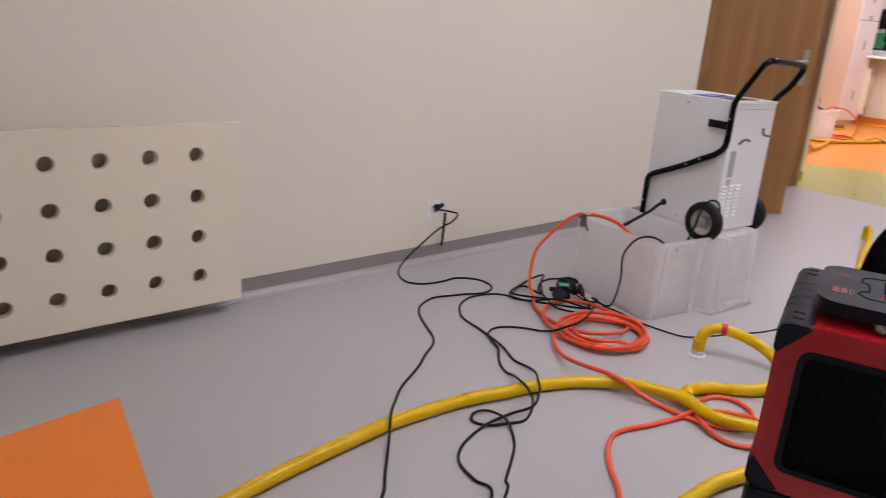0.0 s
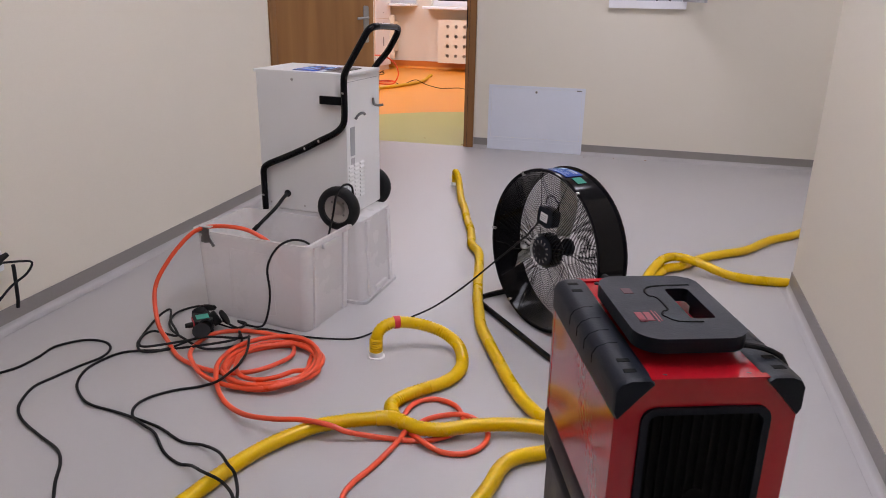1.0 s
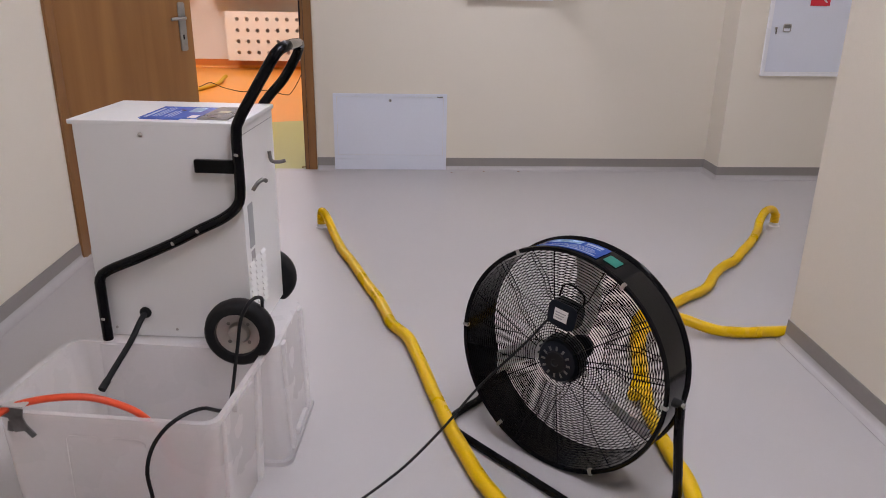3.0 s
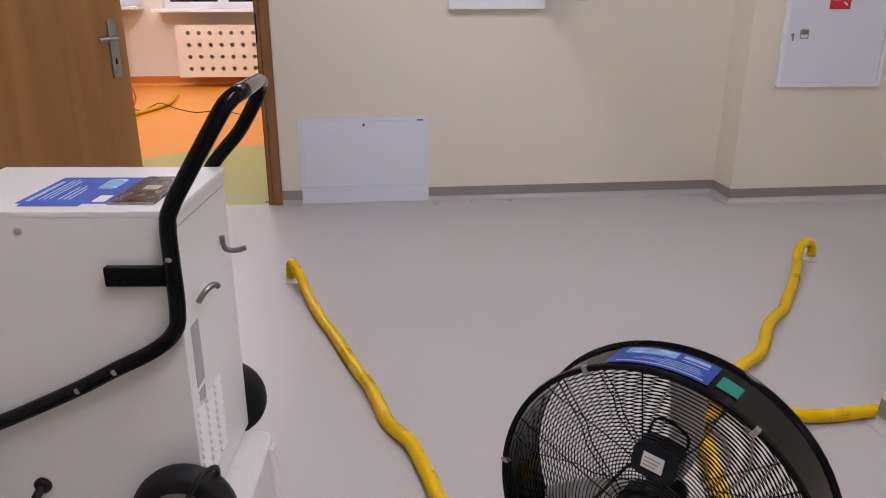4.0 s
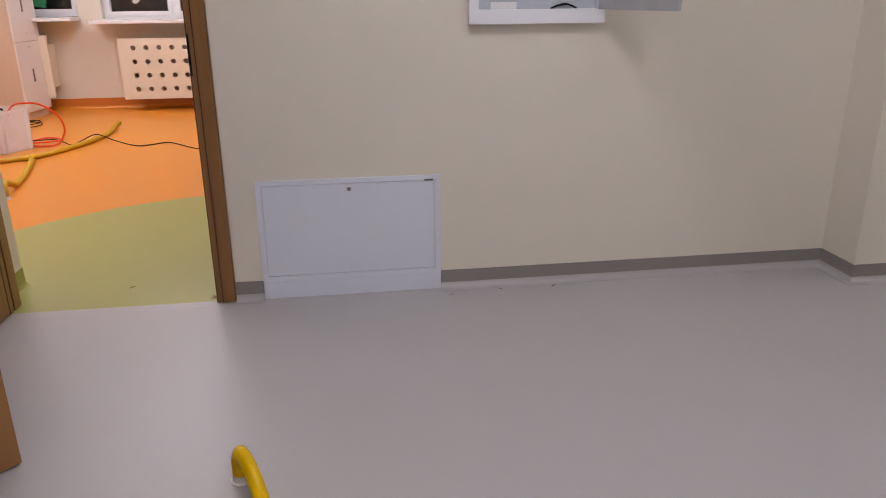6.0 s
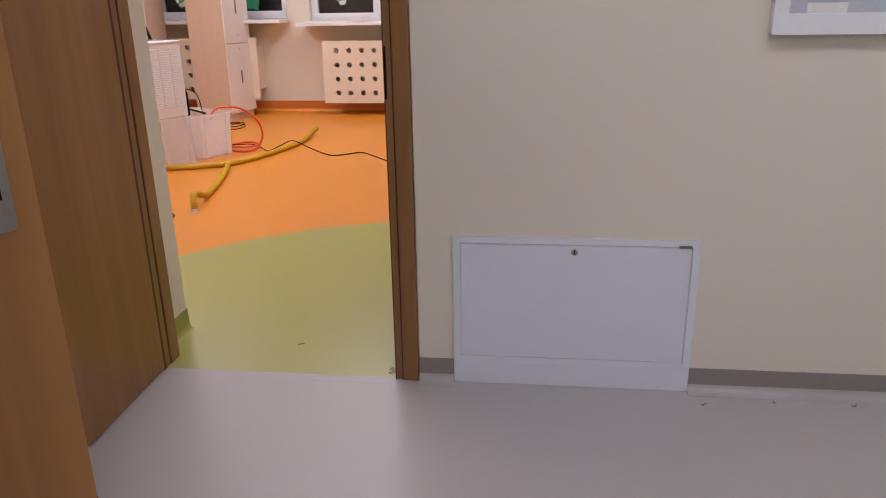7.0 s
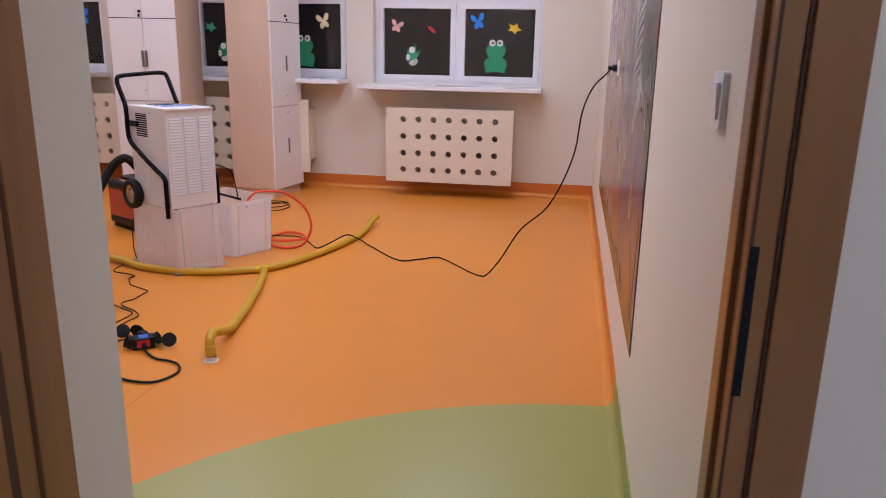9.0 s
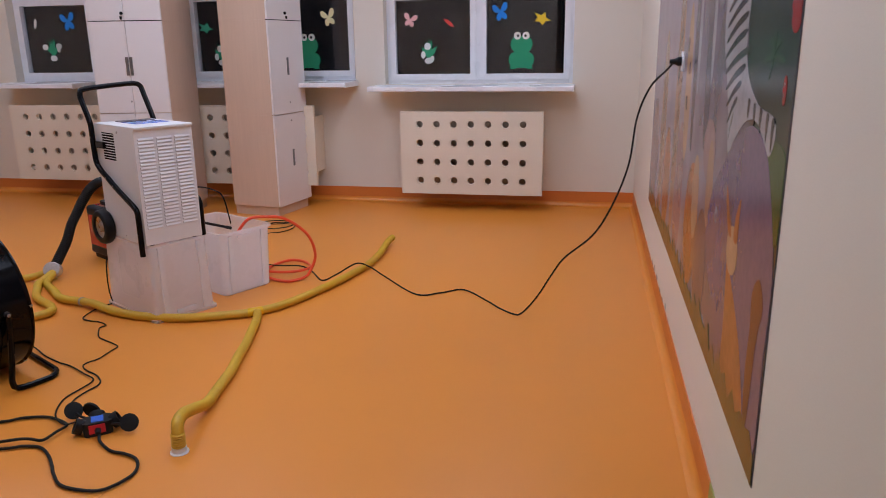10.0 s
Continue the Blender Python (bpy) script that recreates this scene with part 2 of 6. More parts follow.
def plate(outline, z0, z1, hole=None, m=None, bm=None, bevel=0.0):
    """A flat plate of that outline between z0 and z1, with an optional hole of as many points."""
    tmp = bmesh.new()
    lo = [tmp.verts.new((x, y, z0)) for x, y in outline]
    hi = [tmp.verts.new((x, y, z1)) for x, y in outline]
    n = len(outline)
    for k in range(n):
        tmp.faces.new((lo[k], lo[(k + 1) % n], hi[(k + 1) % n], hi[k]))
    if hole:
        l2 = [tmp.verts.new((x, y, z0)) for x, y in hole]
        h2 = [tmp.verts.new((x, y, z1)) for x, y in hole]
        for k in range(n):
            j = (k + 1) % n
            tmp.faces.new((h2[k], h2[j], l2[j], l2[k]))
            tmp.faces.new((hi[k], hi[j], h2[j], h2[k]))
            tmp.faces.new((l2[k], l2[j], lo[j], lo[k]))
    else:
        tmp.faces.new(hi)
        tmp.faces.new(lo[::-1])
    if bevel:
        edges = [e for e in tmp.edges if abs(e.verts[0].co.z - e.verts[1].co.z) < 1e-6 and e.calc_length() < 10 and len(e.link_faces) == 2
                 and e.link_faces[0].normal.dot(e.link_faces[1].normal) < 2 and e.calc_face_angle(0) > 1.2]
        bmesh.ops.bevel(tmp, geom=edges, offset=bevel, segments=2, profile=0.5, affect="EDGES")
    return merge(bm if bm is not None else bmesh.new(), tmp, m)


def loft(loops, caps=(True, True), bm=None, m=None):
    tmp = bmesh.new()
    rows = [[tmp.verts.new(p) for p in lp] for lp in loops]
    n = len(rows[0])
    for a, b in zip(rows, rows[1:]):
        for k in range(n):
            tmp.faces.new((a[k], a[(k + 1) % n], b[(k + 1) % n], b[k]))
    if caps[0]:
        tmp.faces.new(rows[0][::-1])
    if caps[1]:
        tmp.faces.new(rows[-1])
    return merge(bm if bm is not None else bmesh.new(), tmp, m)


def screw(r, m):
    """A domed screw head along local z."""
    return lathe([(r, 0), (r * 0.95, r * 0.35), (r * 0.6, r * 0.6), (0.0, r * 0.68)], 10, m)


FRONT = pose(0, 0, 0, 90)                # turns a plate's face from +z towards -y

# ---- the place ----
LEFT, RIGHT, WALL, BACK, TOP = -2.94, 0.14, 7.0, -2.2, 3.0
DOOR_L, DOOR_R = -2.967, -2.088          # clear opening of the classroom doorway
INNER = 7.33                             # classroom side of the dividing wall
FARW, CLASS_R, CLASS_L = 13.40, -2.035, -9.8


def wall(name, boxes, label):
    bm = bmesh.new()
    for b in boxes:
        bx(bm, *b)
    return solid(name, bm, M_WALL, label, "wall", "structure", None)


floor = solid("floor", box(-3.3, 5.3, BACK - 0.2, 7.0, -0.12, 0.0), M_HALL, "smooth grey vinyl corridor floor with soft sheen", "floor", "structure", None)
floor_2 = solid("floor_2", box(CLASS_L - 0.2, -1.95, 7.0, FARW + 0.2, -0.12, 0.0), M_ORANGE, "orange vinyl classroom floor with soft sheen", "floor", "structure", None)
bm = bmesh.new()
ring = [(-1.95 + 1.95 * math.cos(a), 7.03 + 1.95 * math.sin(a)) for a in [math.pi / 2 + k * math.pi / 96 for k in range(49)]]
ring = [(x, y) for x, y in ring if y > 7.0] + [(-3.9, 7.0), (-1.95, 7.0)]
top = [bm.verts.new((x, y, 0.003)) for x, y in ring]
bm.faces.new(top)
bmesh.ops.extrude_face_region(bm, geom=bm.faces[:])
for v in top:
    v.co.z = -0.01
solid("floor_3", bm, M_GREEN, "olive green curved vinyl inlay by the door", "floor", "structure", None)
solid("floor_seam", box(-3.8965, -3.8935, 7.6, 8.86, -0.005, 0.0007), M_WELD, "thin dark weld seam in the orange vinyl", "floor seam", "structure", None)
solid("threshold", loft([[(x, 6.955, -0.004), (x, 6.955, 0.0003), (x, 7.0002, 0.0031), (x, 7.0002, -0.004)] for x in (DOOR_L, DOOR_R)]), M_HALL, "grey vinyl feathered up to the classroom floor", "threshold", "structure", None)

solid("ceiling", box(-3.3, 5.3, BACK - 0.2, 7.0, TOP, TOP + 0.15), M_CEIL, "plain white corridor ceiling", "ceiling", "structure", None)
solid("ceiling_2", box(CLASS_L - 0.2, -1.85, 7.0, FARW + 0.2, TOP, TOP + 0.15), M_CEIL, "plain white classroom ceiling", "ceiling", "structure", None)

HINGE_A, END_A = 5.23, 6.13              # doorway in the left corridor wall
wall("wall_west", [(-3.2, LEFT, BACK, HINGE_A, 0, TOP), (-3.2, -3.02, END_A + 0.0, 7.0, 0, 2.1), (-3.2, LEFT, END_A, 7.0, 2.1, TOP), (-3.2, LEFT, HINGE_A, END_A, 2.1, TOP),
                   (-3.6, -3.2, HINGE_A - 0.1, END_A + 0.1, 0, TOP)], "cream painted corridor wall with a doorway")
wall("wall_south", [(-3.2, RIGHT, BACK - 0.2, BACK, 0, TOP)], "cream painted corridor end wall")
wall("wall_east", [(RIGHT, RIGHT + 0.25, BACK - 0.2, 4.24, 0, TOP), (RIGHT + 0.25, 5.2, 3.99, 4.24, 0, TOP)], "cream painted wall with a sharp outer corner")
wall("wall_east_end", [(5.2, 5.4, 3.99, 7.5, 0, TOP)], "cream painted wall closing the side corridor")
wall("wall_north", [(-2.0, 5.2, WALL, INNER, 0, TOP), (-2.037, -2.0, 7.077, INNER, 0, 2.14), (-3.2, -2.0, WALL, INNER, 2.14, TOP), (-3.3, -3.03, WALL, INNER, 0, 2.14), (-3.035, -3.0, WALL, INNER, 2.1, 2.14),
                    (CLASS_L, -3.3, WALL, INNER, 0, TOP)], "cream painted wall with the classroom doorway")
wall("wall_pier", [(0.866, 1.955, 6.754, 7.0, 0, TOP)], "cream painted wall pier beside the side corridor")
wall("wall_class_east", [(CLASS_R, CLASS_R + 0.2, INNER, FARW + 0.3, 0, TOP)], "cream painted classroom side wall")
wall("wall_class_west", [(CLASS_L - 0.2, CLASS_L, WALL, FARW + 0.3, 0, TOP)], "cream painted classroom end wall")

# window openings: left, right edge
WINDOWS = [(-4.20, -2.58), (-6.09, -4.47), (-7.91, -7.05)]
SILL_Z, HEAD_Z = 1.045, 2.55
xs = sorted([CLASS_L, CLASS_R + 0.2] + [x for w in WINDOWS for x in w])
bxs = [(CLASS_L, CLASS_R + 0.2, FARW, FARW + 0.18, 0, SILL_Z), (CLASS_L, CLASS_R + 0.2, FARW, FARW + 0.18, HEAD_Z, TOP)]
for a, b in zip(xs[::2], xs[1::2]):
    bxs.append((a, b, FARW, FARW + 0.18, SILL_Z, HEAD_Z))
wall("wall_class_north", bxs, "cream painted classroom wall with window openings")


def skirting(name, path, h, material, label):
    """A vinyl strip along a floor line, over a cove of the floor's own vinyl; the room lies on the path's right."""
    c = h * 0.33
    strip = sweep(path, [(0.0, h), (0.004, h), (0.0055, c), (0.0, c)])
    cove = sweep(path, [(0.0, c), (0.0048, c), (0.0065, c * 0.72), (0.010, c * 0.46), (0.018, c * 0.22), (0.028, 0.004), (0.038, 0.0015), (0.038, -0.01), (0.0, -0.01)])
    ob = solid(name, strip, material, label, "skirting", "structure", 40)
    part("cove", cove, {M_BASE: M_HALL, M_ORANGE_BASE: M_ORANGE, M_GREEN_BASE: M_GREEN}[material], ob, "floor vinyl coved up to the wall", 40)
    return ob


def sweep(path, prof):
    bm = bmesh.new()
    rows = []
    for i, p in enumerate(path):
        p = Vector(p)
        d0 = (p - Vector(path[i - 1])).normalized() if i else None
        d1 = (Vector(path[i + 1]) - p).normalized() if i < len(path) - 1 else None
        d0, d1 = d0 or d1, d1 or d0
        n0, n1 = Vector((d0.y, -d0.x)), Vector((d1.y, -d1.x))
        n = (n0 + n1) / (1 + n0.dot(n1))
        rows.append([bm.verts.new((p.x + n.x * o, p.y + n.y * o, z)) for o, z in prof])
    k = len(prof)
    for a, b in zip(rows, rows[1:]):
        for j in range(k):
            bm.faces.new((a[j], a[(j + 1) % k], b[(j + 1) % k], b[j]))
    bm.faces.new(rows[0])
    bm.faces.new(rows[-1][::-1])
    return bm


GREY_SKIRT = "grey coved vinyl skirting along the corridor wall"
skirting("baseboard_1", [(LEFT, BACK), (LEFT, HINGE_A - 0.07)], 0.089, M_BASE, GREY_SKIRT)
skirting("baseboard_2", [(-2.0, WALL), (-1.876, WALL)], 0.089, M_BASE, GREY_SKIRT)
skirting("baseboard_3", [(-1.066, WALL), (0.866, WALL), (0.866, 6.754), (1.955, 6.754), (1.955, WALL), (5.2, WALL), (5.2, 4.24), (RIGHT, 4.24), (RIGHT, BACK), (LEFT, BACK)], 0.089, M_BASE, GREY_SKIRT)
skirting("baseboard_4", [(-3.03, 7.11), (-3.03, INNER), (-3.9, INNER)], 0.10, M_GREEN_BASE, "green coved vinyl skirting by the classroom door")
skirting("baseboard_5", [(-3.9, INNER), (CLASS_L, INNER), (CLASS_L, FARW), (CLASS_R, FARW), (CLASS_R, 8.98)], 0.132, M_ORANGE_BASE, "orange coved vinyl skirting round the classroom")
skirting("baseboard_6", [(CLASS_R, 8.98), (CLASS_R, 7.40)], 0.132, M_GREEN_BASE, "green coved vinyl skirting by the classroom door")


# ---- ceiling lamps ----
def ceiling_lamp(x, y, w, d, material, label):
    t = thing("ceiling_light", pose(x, y, TOP), label, "ceiling light", "ceiling lights")
    bm = bmesh.new()
    for b in ((-w / 2, w / 2, -d / 2, -d / 2 + 0.02), (-w / 2, w / 2, d / 2 - 0.02, d / 2), (-w / 2, -w / 2 + 0.02, -d / 2 + 0.02, d / 2 - 0.02), (w / 2 - 0.02, w / 2, -d / 2 + 0.02, d / 2 - 0.02)):
        bx(bm, *b, -0.05, 0.0)
    part("frame", bm, M_PVC, t)
    part("diffuser", box(-w / 2 + 0.02, w / 2 - 0.02, -d / 2 + 0.02, d / 2 - 0.02, -0.04, -0.005), material, t, "glowing opal diffuser")
    return t


for x, y, d in ((-0.35, -1.5, 0.45), (-0.85, 2.6, 1.65), (-1.3, 5.6, 0.7), (-0.05, 5.5, 0.64), (3.9, 5.5, 1.1)):
    ceiling_lamp(x, y, 0.6, d, M_HALL_LAMP, "white ceiling lamp with opal diffuser")
for x, y, d in ((-3.15, 8.95, 2.2), (-3.15, 11.4, 2.4), (-5.6, 9.1, 1.35), (-5.1, 11.2, 2.2), (-7.6, 11.2, 2.2)):
    ceiling_lamp(x, y, 1.2, d, M_CLASS_LAMP, "large white ceiling lamp with opal diffuser")


# ---- doors ----
def door_frame(name, m, w, depth, label, strike, left=0.0, grooves=False):
    """Stepped wooden frame round an opening of width w, its face at local y 0, reaching back to depth."""
    t = thing(name, m, label, "door frame", "", "structure")
    for side, nm, depth in ((-1, "jamb", left or depth), (1, "jamb", depth)):
        bm = bmesh.new()
        e = side * w / 2
        face = ((0.030, 0.085, -0.014, 0.0), (0.0, 0.030, -0.007, 0.0)) if strike and side > 0 else ((0.0, 0.085, -0.014, 0.0),)
        steps = ((0.0, 0.03, 0.0, depth * 0.35), (-0.006, 0.03, depth * 0.35, depth * 0.62), (-0.004, 0.03, depth * 0.62, depth))
        if grooves and side < 0:
            steps = ((0.0, 0.03, 0.0, 0.040), (-0.004, 0.064, 0.040, depth))
        for a, b, y0, y1 in face + steps:
            x0, x1 = sorted((e + side * a, e + side * b))
            bx(bm, x0, x1, y0, y1, 0.0, 2.13 if y0 < 0 else 2.05, 0.003)
        if grooves and side < 0:
            for y0, y1 in ((-0.017, -0.001), (0.034, 0.0398)):
                part("groove", box(e - 0.004, e + 0.0016, y0, y1, 0.0, 2.045), M_GROOVE, t, "dark seal groove")
        part(nm, bm, M_FRAME, t)
    bm = box(-w / 2 - 0.0, w / 2 + 0.0, -0.014, 0.0, 2.045, 2.13, 0.003)
    bx(bm, -w / 2, w / 2, 0.0, depth, 2.05, 2.08, 0.003)
    part("head", bm, M_FRAME, t)
    if strike:
        part("groove", box(w / 2 + 0.0262, w / 2 + 0.0296, -0.0095, -0.0068, 0.0, 2.045), M_GROOVE, t, "dark seal groove")
        part("groove", box(w / 2 + 0.0005, w / 2 + 0.004, -0.0082, -0.0068, 0.0, 2.045), M_GROOVE, t, "dark seal groove")
        bm = box(w / 2 + 0.0015, w / 2 + 0.0105, -0.0092, -0.006, 1.005, 1.168, 0.001)
        part("strike_plate", bm, M_PLASTIC, t, "blackened strike plate")
    return t


def door_leaf(name, m, w, label):
    """A plain veneered leaf: hinge at x 0, lock at x = w, thickness towards -y... handle on both faces."""
    t = thing(name, m, label, "door", "", "structure")
    part("panel", box(0.0, w, 0.0, 0.04, 0.008, 2.035, 0.002), M_DOOR, t)
    part("lock_plate", box(w - 0.0005, w + 0.0018, 0.009, 0.031, 0.90, 1.13, 0.0005), M_DARKSTEEL, t, "steel lock face plate on the edge")
    for s, y in ((-1, 0.0), (1, 0.04)):
        h = part("handle_plate", plate(rrect(0.040, 0.245, 0.012, 4, w - 0.060, 1.062), 0.0, 0.006, None, Matrix.Translation((0, y, 0)) @ (FRONT if s < 0 else Matrix(((1, 0, 0, 0), (0, 0, 1, 0), (0, 1, 0, 0), (0, 0, 0, 1)))), None, 0.002), M_HANDLE, t, "dull steel handle plate")
        pts = spline([(w - 0.060, y, 1.107), (w - 0.060, y + s * 0.030, 1.107), (w - 0.066, y + s * 0.041, 1.107), (w - 0.092, y + s * 0.044, 1.106), (w - 0.145, y + s * 0.040, 1.102)], 0.006)
        part("lever", tube(pts, 0.0085, 10), M_HANDLE, h)
        part("keyhole", box(w - 0.064, w - 0.056, min(y + s * 0.006, y + s * 0.0075), max(y + s * 0.006, y + s * 0.0075), 0.997, 1.022), M_MESHDARK, h)
    for z in (0.25, 1.0, 1.8):
        part("hinge", lathe([(0.007, z - 0.045), (0.009, z - 0.043), (0.009, z + 0.043), (0.007, z + 0.045)], 12, pose(-0.006, -0.006, 0)), M_CHROME, t)
    return t


mid = (DOOR_L + DOOR_R) / 2
door_frame("door_frame_1", pose(mid, WALL, 0), DOOR_R - DOOR_L, 0.075, "stepped brown beech door frame with blackened strike plate", True, 0.107, True)
door_leaf("door_1", pose(DOOR_L - 0.036, WALL - 0.018, 0, 0, 0, -90), 0.82, "brown beech classroom door leaf standing wide open")
door_frame("door_frame_2", pose(LEFT, (HINGE_A + END_A) / 2, 0, 0, 0, 90), END_A - HINGE_A, 0.13, "brown beech door frame in the corridor wall", False)
ANG_A = 49.6
door_leaf("door_2", pose(-2.985, HINGE_A + 0.01, 0, 0, 0, ANG_A), 0.77, "brown beech door leaf standing ajar into the corridor")
wall("wall_store", [(-3.62, -3.6, HINGE_A - 0.2, END_A + 0.2, 0, TOP)], "plain wall behind the ajar door")

# ---- perforated radiator covers ----
def radiator_cover(m, w, h, nx, ny, px, pz, deep, label, group):
    """A board with round holes: face at local y 0, centred in x, its foot at z 0."""
    t = thing("radiator_cover", m, label, "radiator cover", group)
    bm = bmesh.new()
    r, th = 0.028, 0.030
    xs = [-w / 2] + [(-(nx - 1) / 2 + i + 0.5) * px for i in range(nx - 1)] + [w / 2]
    zc = [h / 2 + 0.005 + (-(ny - 1) / 2 + j) * pz for j in range(ny)]
    zs = [0.0] + [(a + b) / 2 for a, b in zip(zc, zc[1:])] + [h]
    for i in range(nx):
        for j in range(ny):
            cx, cz = (-(nx - 1) / 2 + i) * px, zc[j]
            x0, x1, z0, z1 = xs[i], xs[i + 1], zs[j], zs[j + 1]
            sq = []
            for (ax, az), (bx_, bz) in (((x1, z1), (x0, z1)), ((x0, z1), (x0, z0)), ((x0, z0), (x1, z0)), ((x1, z0), (x1, z1))):
                for k in range(5):
                    sq.append((ax + (bx_ - ax) * k / 5, az + (bz - az) * k / 5))
            ci = [(cx + r * math.cos(math.pi / 4 + 2 * math.pi * k / 20), cz + r * math.sin(math.pi / 4 + 2 * math.pi * k / 20)) for k in range(20)]
            ca = [(cx + (r + 0.003) * math.cos(math.pi / 4 + 2 * math.pi * k / 20), cz + (r + 0.003) * math.sin(math.pi / 4 + 2 * math.pi * k / 20)) for k in range(20)]
            rows = [[bm.verts.new((x, y, z)) for x, z in q] for q, y in ((sq, th), (ci, th), (ci, 0.003), (ca, 0.0), (sq, 0.0))]
            for a, b in zip(rows, rows[1:]):
                for k in range(20):
                    bm.faces.new((a[k], a[(k + 1) % 20], b[(k + 1) % 20], b[k]))
    bmesh.ops.remove_doubles(bm, verts=bm.verts[:], dist=0.0004)
    rim = [e for e in bm.edges if e.is_boundary]
    bmesh.ops.bridge_loops(bm, edges=rim)
    part("front_board", bm, M_BOARD, t, "cream board with rows of round holes", 30)
    for s in (-1, 1):
        x = s * (w / 2 - 0.05)
        part("bracket", box(x - 0.02, x + 0.02, th, deep, h * 0.15, h * 0.85), M_BOARD, t)
    rad = part("radiator", box(-w / 2 + 0.09, w / 2 - 0.09, deep * 0.45, deep - 0.03, 0.03, h - 0.05, 0.01), M_RADIATOR, t, "panel radiator behind the board, coloured dark for shade")
    return t


radiator_cover(pose(-2.80, 1.01, 0.065, 0, 0, 90), 1.38, 0.73, 7, 4, 0.172, 0.162, 0.14, "cream perforated radiator cover board on the corridor wall", "radiator covers")
COVER = "cream perforated radiator cover board below a window"
for x0, x1, z in ((-3.995, -2.795, 0.143), (-5.845, -4.765, 0.190), (-7.78, -6.58, 0.190)):
    radiator_cover(pose((x0 + x1) / 2, 13.09, z), x1 - x0, 0.695, 7, 4, 0.145, 0.158, 0.31, COVER, "radiator covers")


# ---- windows ----
def window(name, x0, x1, lift, label):
    t = thing(name, pose((x0 + x1) / 2, FARW, lift), label, "window", "", "structure")
    w = (x1 - x0) / 2
    fy = 0.10
    bm = bmesh.new()
    for b in ((-w, -w + 0.035, SILL_Z, HEAD_Z), (w - 0.035, w, SILL_Z, HEAD_Z)):
        bx(bm, b[0], b[1], fy, fy + 0.07, b[2], b[3], 0.004)
    for z0, z1 in ((SILL_Z + 0.005, SILL_Z + 0.045), (1.80, 1.85), (HEAD_Z - 0.04, HEAD_Z)):
        bx(bm, -w + 0.035, w - 0.035, fy, fy + 0.07, z0, z1, 0.004)
    pair = w > 0.6
    if pair:
        bx(bm, -0.025, 0.025, fy + 0.004, fy + 0.066, SILL_Z + 0.045, 1.80, 0.004)
        bx(bm, -0.025, 0.025, fy + 0.004, fy + 0.066, 1.85, HEAD_Z - 0.04, 0.004)
    part("window_frame", bm, M_PVC, t, "white plastic window frame")
    for a, b in ((-w + 0.03, -0.02), (0.02, w - 0.03)) if pair else ((-w + 0.03, w - 0.03),):
        for z0, z1 in ((SILL_Z + 0.04, 1.805), (1.845, HEAD_Z - 0.035)):
            sash = plate(rrect(b - a, z1 - z0, 0.004, 5, (a + b) / 2, (z0 + z1) / 2), -(fy + 0.05), -(fy - 0.016),
                         rrect(b - a - 0.10, z1 - z0 - 0.10, 0.002, 5, (a + b) / 2, (z0 + z1) / 2), FRONT, None, 0.003)
            s = part("sash", sash, M_PVC, t)
            pane = part("pane", box(a + 0.049, b - 0.049, fy + 0.018, fy + 0.03, z0 + 0.049, z1 - 0.049), M_GLASS, s, "dark window pane at night")
            pane.visible_shadow = False
    part("window_sill", box(-w - 0.055, w + 0.02, -0.40 + 0.03, fy, SILL_Z - 0.035, SILL_Z + 0.004, 0.006, 3), M_PVC, t, "white window sill board")
    for x in (-w - 0.055, w + 0.015):
        part("sill_cap", box(x - 0.004, x + 0.008, -0.372, 0.0 - 0.002, SILL_Z - 0.037, SILL_Z + 0.006, 0.002), M_PVC, t)
    return t


for i, (x0, x1) in enumerate(WINDOWS):
    window("window_%d" % (i + 1), x0, x1, 0.03 if i else -0.006, "white two-sash window dark with night outside" if i < 2 else "narrow white one-sash window dark with night outside")


# ---- paper cut-outs on the panes ----
def outline(kind):
    """Plain outlines of paper shapes about 1 across."""
    if kind == "wings":
        half = [(0.04, -0.34), (0.13, -0.47), (0.29, -0.47), (0.36, -0.30), (0.28, -0.10), (0.12, -0.02), (0.34, 0.02), (0.50, 0.22), (0.49, 0.46), (0.30, 0.50), (0.12, 0.30), (0.03, 0.12)]
        return half + [(-a, b) for a, b in half[::-1]]
    if kind == "swoop":
        return [(-0.5, 0.3), (-0.1, 0.18), (0.1, 0.45), (0.2, 0.12), (0.5, 0.0), (0.2, -0.12), (0.1, -0.4), (-0.1, -0.2), (-0.4, -0.25), (-0.25, 0.02)]
    if kind == "drop":
        return [(-0.5, 0.45), (-0.1, 0.35), (0.25, 0.05), (0.45, -0.35), (0.1, -0.25), (-0.25, 0.05)]
    if kind == "lobes":
        half = [(0.0, -0.47), (0.14, -0.46), (0.27, -0.5), (0.46, -0.49), (0.40, -0.42), (0.49, -0.30), (0.49, -0.16), (0.40, -0.06), (0.27, -0.03), (0.36, 0.04), (0.43, 0.16), (0.40, 0.30), (0.28, 0.39), (0.12, 0.42), (0.0, 0.41)]
        return half + [(-a, b) for a, b in half[-2:0:-1]]
    return [(-0.04, -0.5), (0.06, -0.5), (0.14, -0.25), (0.34, -0.05), (0.5, 0.22), (0.26, 0.12), (0.16, 0.06), (0.22, 0.32), (0.14, 0.5), (0.06, 0.22), (0.0, 0.5), (-0.06, 0.2), (-0.2, 0.42), (-0.16, 0.08), (-0.42, 0.2), (-0.3, -0.08), (-0.12, -0.2)]


